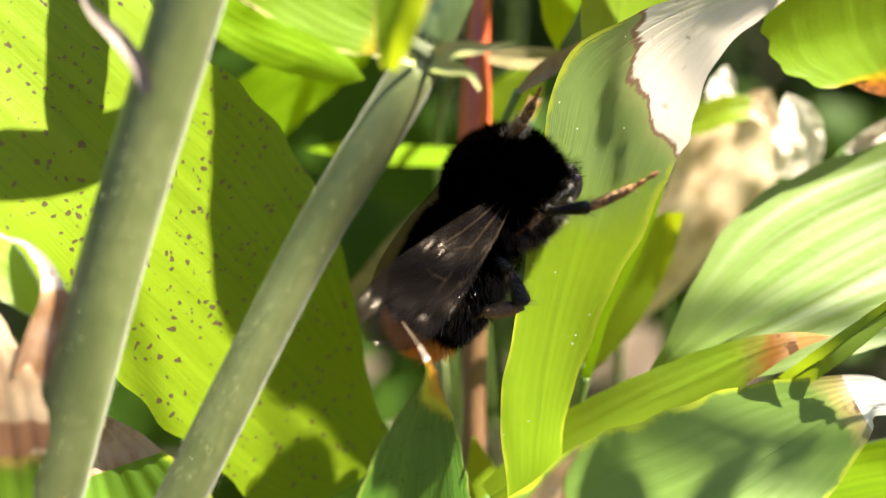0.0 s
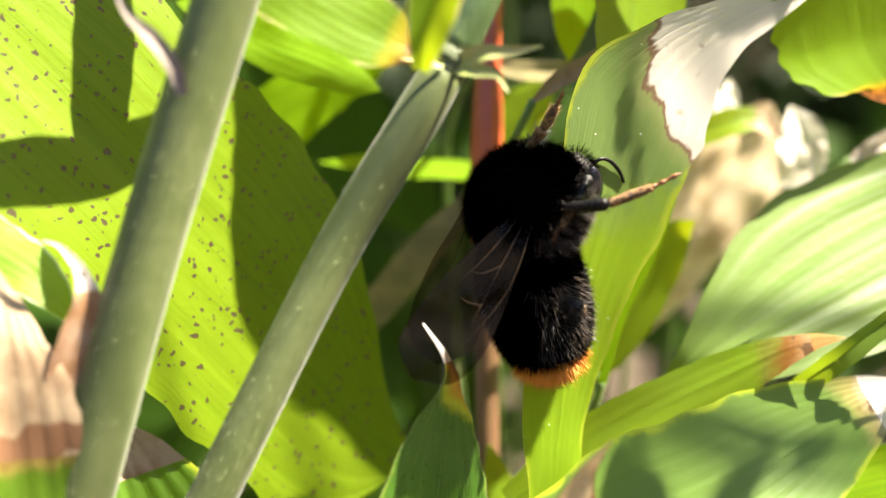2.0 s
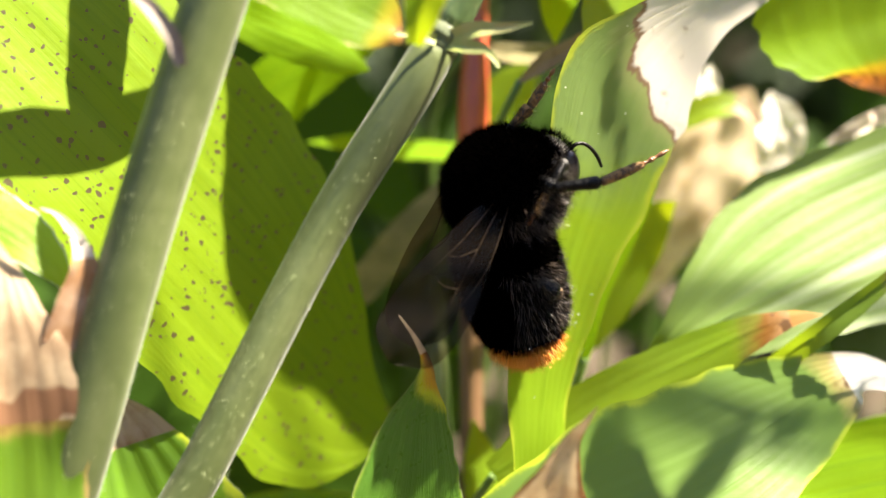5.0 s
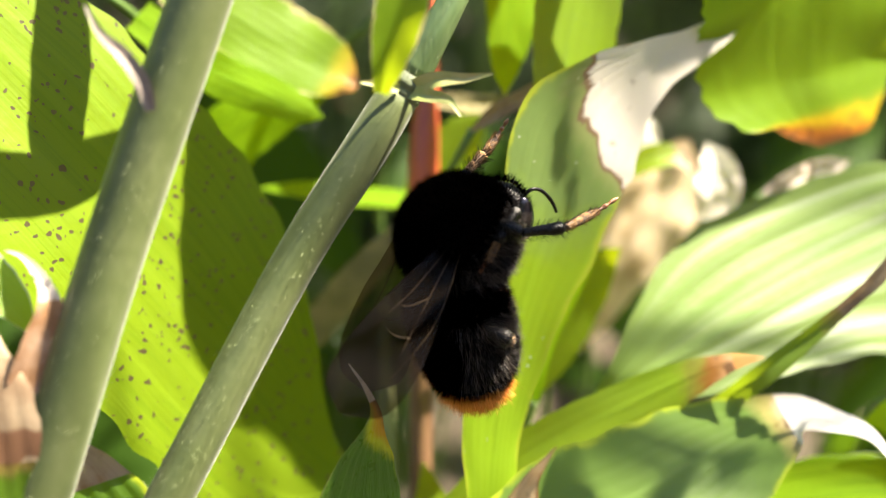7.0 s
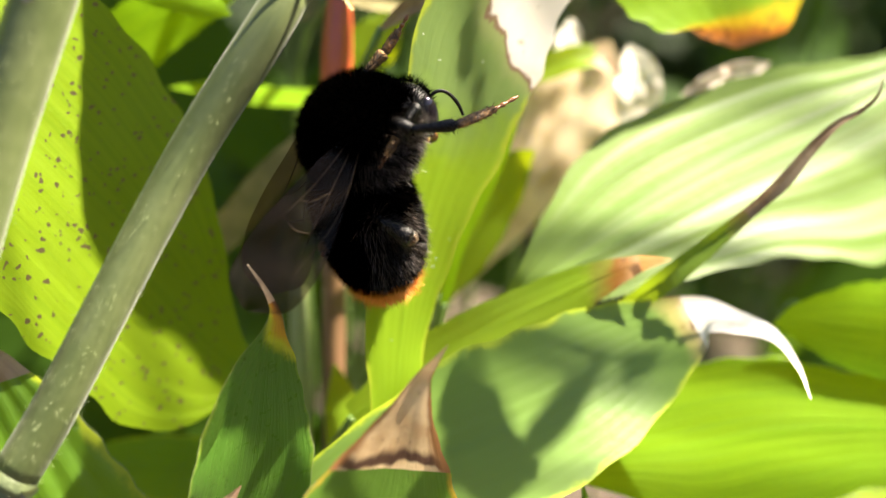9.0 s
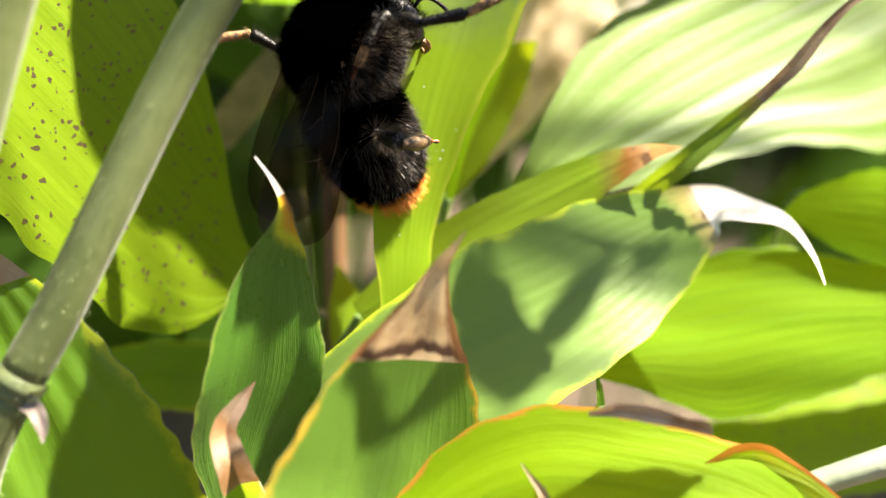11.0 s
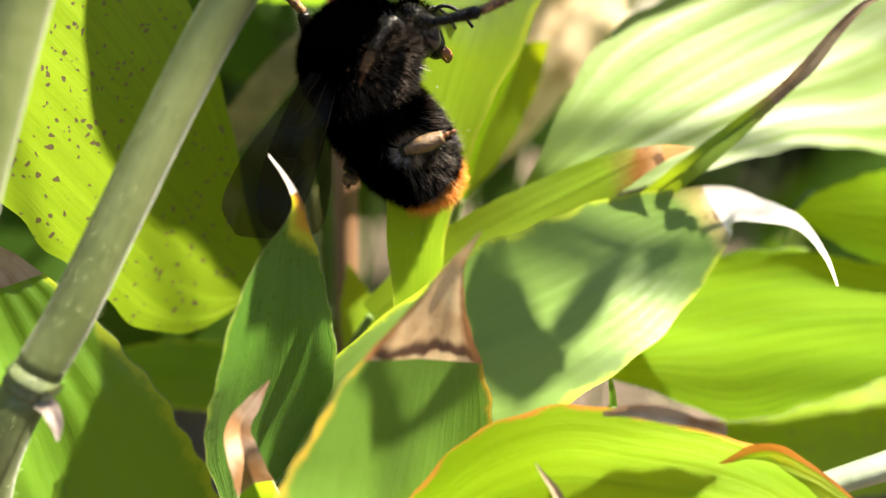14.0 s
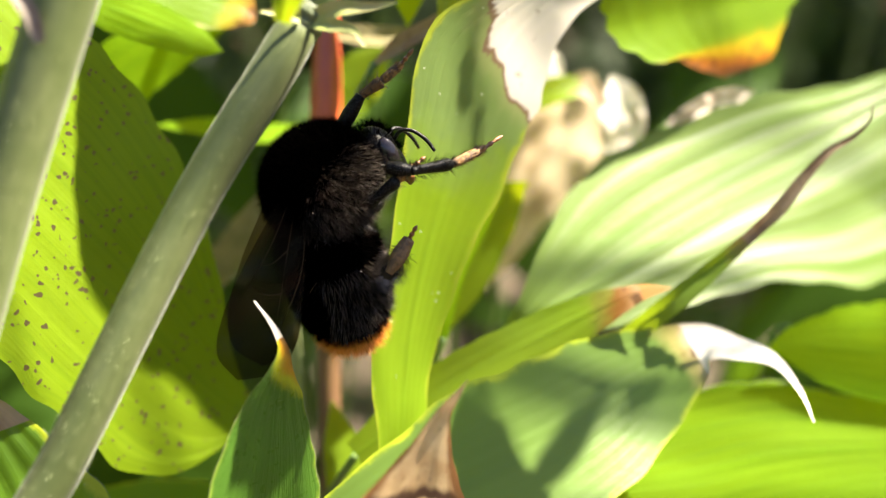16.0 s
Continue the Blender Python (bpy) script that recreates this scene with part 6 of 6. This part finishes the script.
def bumblebee():
    bee = tagged(new("bumblebee"), "black furry bumblebee with an orange tail, clinging to a leaf", "bumblebee")
    bm = bmesh.new()
    ball(bm, (0, 0, 0), (4.1, 4.2, 3.8), 32, 20)
    thorax = part("thorax", bm, BLACK_HAIR, bee)
    tagged(part("thorax_fur", fur((0, 0, 0), (4.05, 4.15, 3.75), 42000, 0.95, 3, (-0.35, 0, 0), width=0.036), BLACK_HAIR, thorax), kind="stuff")
    # head with eyes, face, feelers and jaws
    bm = bmesh.new()
    ball(bm, (0.0, 0, 0.0), (1.5, 2.2, 2.1), 24, 16)
    ball(bm, (0.8, 0, -1.1), (0.9, 1.3, 1.5), 16, 12)
    head = part("head", bm, CUTICLE, bee)
    tagged(part("head_fur", fur((0.0, 0, 0.3), (1.45, 1.9, 1.9), 2200, 0.7, 4, (0.2, 0, 0.2), width=0.045), BLACK_HAIR, head), kind="stuff")
    head.matrix_basis = pose(3.5 * MM, 0, -3.1 * MM, 0, 42, 0)
    for s in (-1, 1):
        bm = bmesh.new()
        ball(bm, (0.3, s * 1.85, -0.2), (0.75, 0.55, 1.45), 20, 14)
        part("eye", bm, EYE_SKIN, head, "glossy black compound eye")
        bm = bmesh.new()
        tube(bm, [(1.2, s * 0.5, 0.3, 0.16), (2.0, s * 1.0, 0.9, 0.15), (2.7, s * 1.3, 0.6, 0.14), (3.3, s * 1.6, -0.4, 0.15), (3.5, s * 1.8, -1.4, 0.12)], 8)
        part("antenna", bm, CUTICLE, head)
        bm = bmesh.new()
        tube(bm, [(1.0, s * 0.8, -1.9, 0.35), (1.4, s * 0.6, -2.6, 0.3), (1.3, s * 0.1, -3.1, 0.1)], 8)
        part("mandible", bm, LEG_BROWN, head)
    # abdomen, with rings and a tail of orange hair
    bm = bmesh.new()
    ball(bm, (-5.3, 0, 0), (5.6, 3.8, 3.45), 32, 28)
    for v in bm.verts:
        k = (v.co.x / MM + 10.8) / 11.2
        v.co.y *= blunt((v.co.x / MM + 5.3) / 5.6)
        v.co.z *= blunt((v.co.x / MM + 5.3) / 5.6)
        v.co.y *= 1 + 0.025 * math.cos(k * 6.28 * 6)
        v.co.z *= 1 + 0.025 * math.cos(k * 6.28 * 6)
    abdomen = part("abdomen", bm, BLACK_HAIR, bee)
    mid, size = (-5.3, 0, 0), (5.5, 3.75, 3.4)
    tagged(part("abdomen_fur", fur(mid, size, 30000, 0.85, 5, (-0.7, 0, 0), lambda d, r: d.x > -0.74 + r.uniform(-0.06, 0.06), 0.036, True), BLACK_HAIR, abdomen), kind="stuff")
    tagged(part("tail_fur", fur(mid, size, 26000, 1.25, 6, (-0.6, 0, 0), lambda d, r: d.x < -0.74 + r.uniform(-0.06, 0.06)), ORANGE_HAIR, abdomen, "orange tail hair"), kind="stuff")
    # lighter hair on the sun's side of abdomen and breast, painted glints
    tagged(part("side_fur", fur(mid, size, 14000, 1.15, 8, (-0.8, 0, 0), lambda d, r: -0.55 < d.x < 0.40 and d.y < 0.3 and d.z < 0.7 and r.random() < 0.8, 0.024, True), GLINT_HAIR, abdomen), kind="stuff")
    tagged(part("breast_fur", fur((0, 0, 0), (4.05, 4.15, 3.75), 16000, 1.25, 9, (-0.1, -0.2, -0.5), lambda d, r: -0.18 * d.x - 0.67 * d.y - 0.72 * d.z > r.uniform(0.30, 0.55), 0.024), GLINT_HAIR, thorax), kind="stuff")
    # legs: each leg is its thigh, with shin and foot under it
    for name, joints in LEGS.items():
        h = np.array(joints[0])
        j = [np.array(p) - h for p in joints]
        bm = bmesh.new()
        tube(bm, [(*j[0], 0.45), (*(j[0] * 0.5 + j[1] * 0.5), 0.56), (*j[1], 0.38)], 10)
        leg = part("leg", bm, CUTICLE, bee, "black bristly bee leg")
        leg.location = Vector(h) * MM
        fat = 0.66 if name.startswith("hind") else 0.46
        bm = bmesh.new()
        tube(bm, [(*j[1], 0.32), (*(j[1] * 0.5 + j[2] * 0.5), fat * 0.85), (*(j[1] * 0.1 + j[2] * 0.9), fat), (*j[2], 0.25)], 10)
        part("shin", bm, POLLEN if name == "front_left" else CUTICLE, leg)
        bm = bmesh.new()
        w = 0.62 if name.startswith("hind") else 0.36
        tube(bm, [(*j[2], 0.30), (*(j[2] * 0.5 + j[3] * 0.5), w), (*j[3], w * 0.72)], 8)
        part("foot", bm, FOOT_GOLD if name.startswith("hind") else POLLEN, leg, "brown foot dusted with pollen")
        bm = bmesh.new()
        e = j[4] - j[3]
        tube(bm, [(*j[3], 0.20), (*(j[3] + e * 0.2), 0.12), (*(j[3] + e * 0.35), 0.2), (*(j[3] + e * 0.5), 0.1), (*(j[3] + e * 0.75), 0.17), (*j[4], 0.06)], 8, 24)
        part("tarsus", bm, LEG_BROWN, leg, "orange brown jointed toes")
        rnd = random.Random(len(name))
        bm = bmesh.new()
        for a, b, w, cnt in ((j[0], j[1], 0.6, 260), (j[1], j[2], 0.55, 420)):
            ax = Vector(b - a)
            for _ in range(cnt):
                q = Vector(a) + ax * rnd.random()
                d = Vector((rnd.gauss(0, 1), rnd.gauss(0, 1), rnd.gauss(0, 1)))
                d = (d - ax * (d.dot(ax) / ax.length_squared)).normalized()
                s = d.cross(ax).normalized() * 0.022
                q = q + d * w * 0.85
                z = q + (d + ax.normalized() * 0.5) * rnd.uniform(0.3, 1.2 if name.startswith("hind") else 0.6)
                bm.faces.new([bm.verts.new(p * MM) for p in (q - s, q + s, z)])
        tagged(part("bristles", bm, GLINT_HAIR if name.startswith("hind") else PALE_HAIR, leg), kind="stuff")
        bm = bmesh.new()
        ax = Vector(j[3] - j[2])
        for _ in range(260):
            d = Vector((rnd.gauss(0, 1), rnd.gauss(0, 1), rnd.gauss(0, 1)))
            d = (d - ax * (d.dot(ax) / ax.length_squared)).normalized()
            s = d.cross(ax).normalized() * 0.028
            q = Vector(j[2]) + ax * rnd.random() + d * 0.28
            z = q + (d + ax.normalized() * 0.8) * rnd.uniform(0.15, 0.4)
            bm.faces.new([bm.verts.new(p * MM) for p in (q - s, q + s, z)])
        tagged(part("foot_hair", bm, GLINT_HAIR if name.startswith("hind") else POLLEN, leg), kind="stuff")
        bee[name] = leg.name
    # wings: a fore wing with veins, and a hind wing under it
    for side in ("wing_right", "wing_left"):
        s = 1 if side == "wing_right" else -1
        outline = spline([(0, 0, 0, 0.4), (3, 0, 0, 1.2), (7, 0.2, 0, 2.2), (11, 0.3, 0, 2.7), (13.6, 0.2, 0, 2.1), (14.7, 0, 0, 0.15)], 40)
        bm = bmesh.new()
        pts = [[Vector((x, y * s + w * u, 0.18 * math.sin(x * 1.1 + u * 2) * (x / 12))) * MM for u in np.linspace(-1, 1, 11)] for x, y, z, w in outline]
        grid_mesh(bm, pts)
        wing = part("wing", bm, WING, bee, "smoky transparent wing")
        for a, b, c in (((0, 0.3), (6, 1.9), (11.6, 1.5)), ((0, 0), (5, 0.6), (9.5, 1.2)), ((0, -0.2), (5, -0.6), (9, -1.5)), ((5, 0.6), (6.2, -0.2), (6.5, -0.9)), ((8, 1.1), (8.4, 0), (8, -1.2))):
            bm = bmesh.new()
            tube(bm, [(*a, 0.03, 0.05), (*b, 0.06, 0.035), (*c, 0.05, 0.02)], 6)
            part("vein", bm, WING_VEIN, wing)
        bee[side] = wing.name
    return bee, abdomen


bee, abdomen = bumblebee()


def keyed(rows):
    return [(t, pose(x * MM, y * MM, z * MM, a, b, c)) for t, x, y, z, a, b, c in rows]


def motions():
    sway = bpy.data.objects["young_leaf"]
    base = Matrix.Translation(sway.location)
    walk(sway, [(t, pose(x * MM, y * MM, z * MM) @ base) for t, x, y, z in SWAY])
    walk(bee, keyed(BEE))
    walk(abdomen, keyed(ABDOMEN))
    for name, rows in LEG_ROWS.items():
        walk(bpy.data.objects[bee[name]], keyed(rows))
    walk(bpy.data.objects[bee["wing_right"]], keyed(WING_RIGHT))
    walk(bpy.data.objects[bee["wing_left"]], keyed(WING_LEFT))


motions()
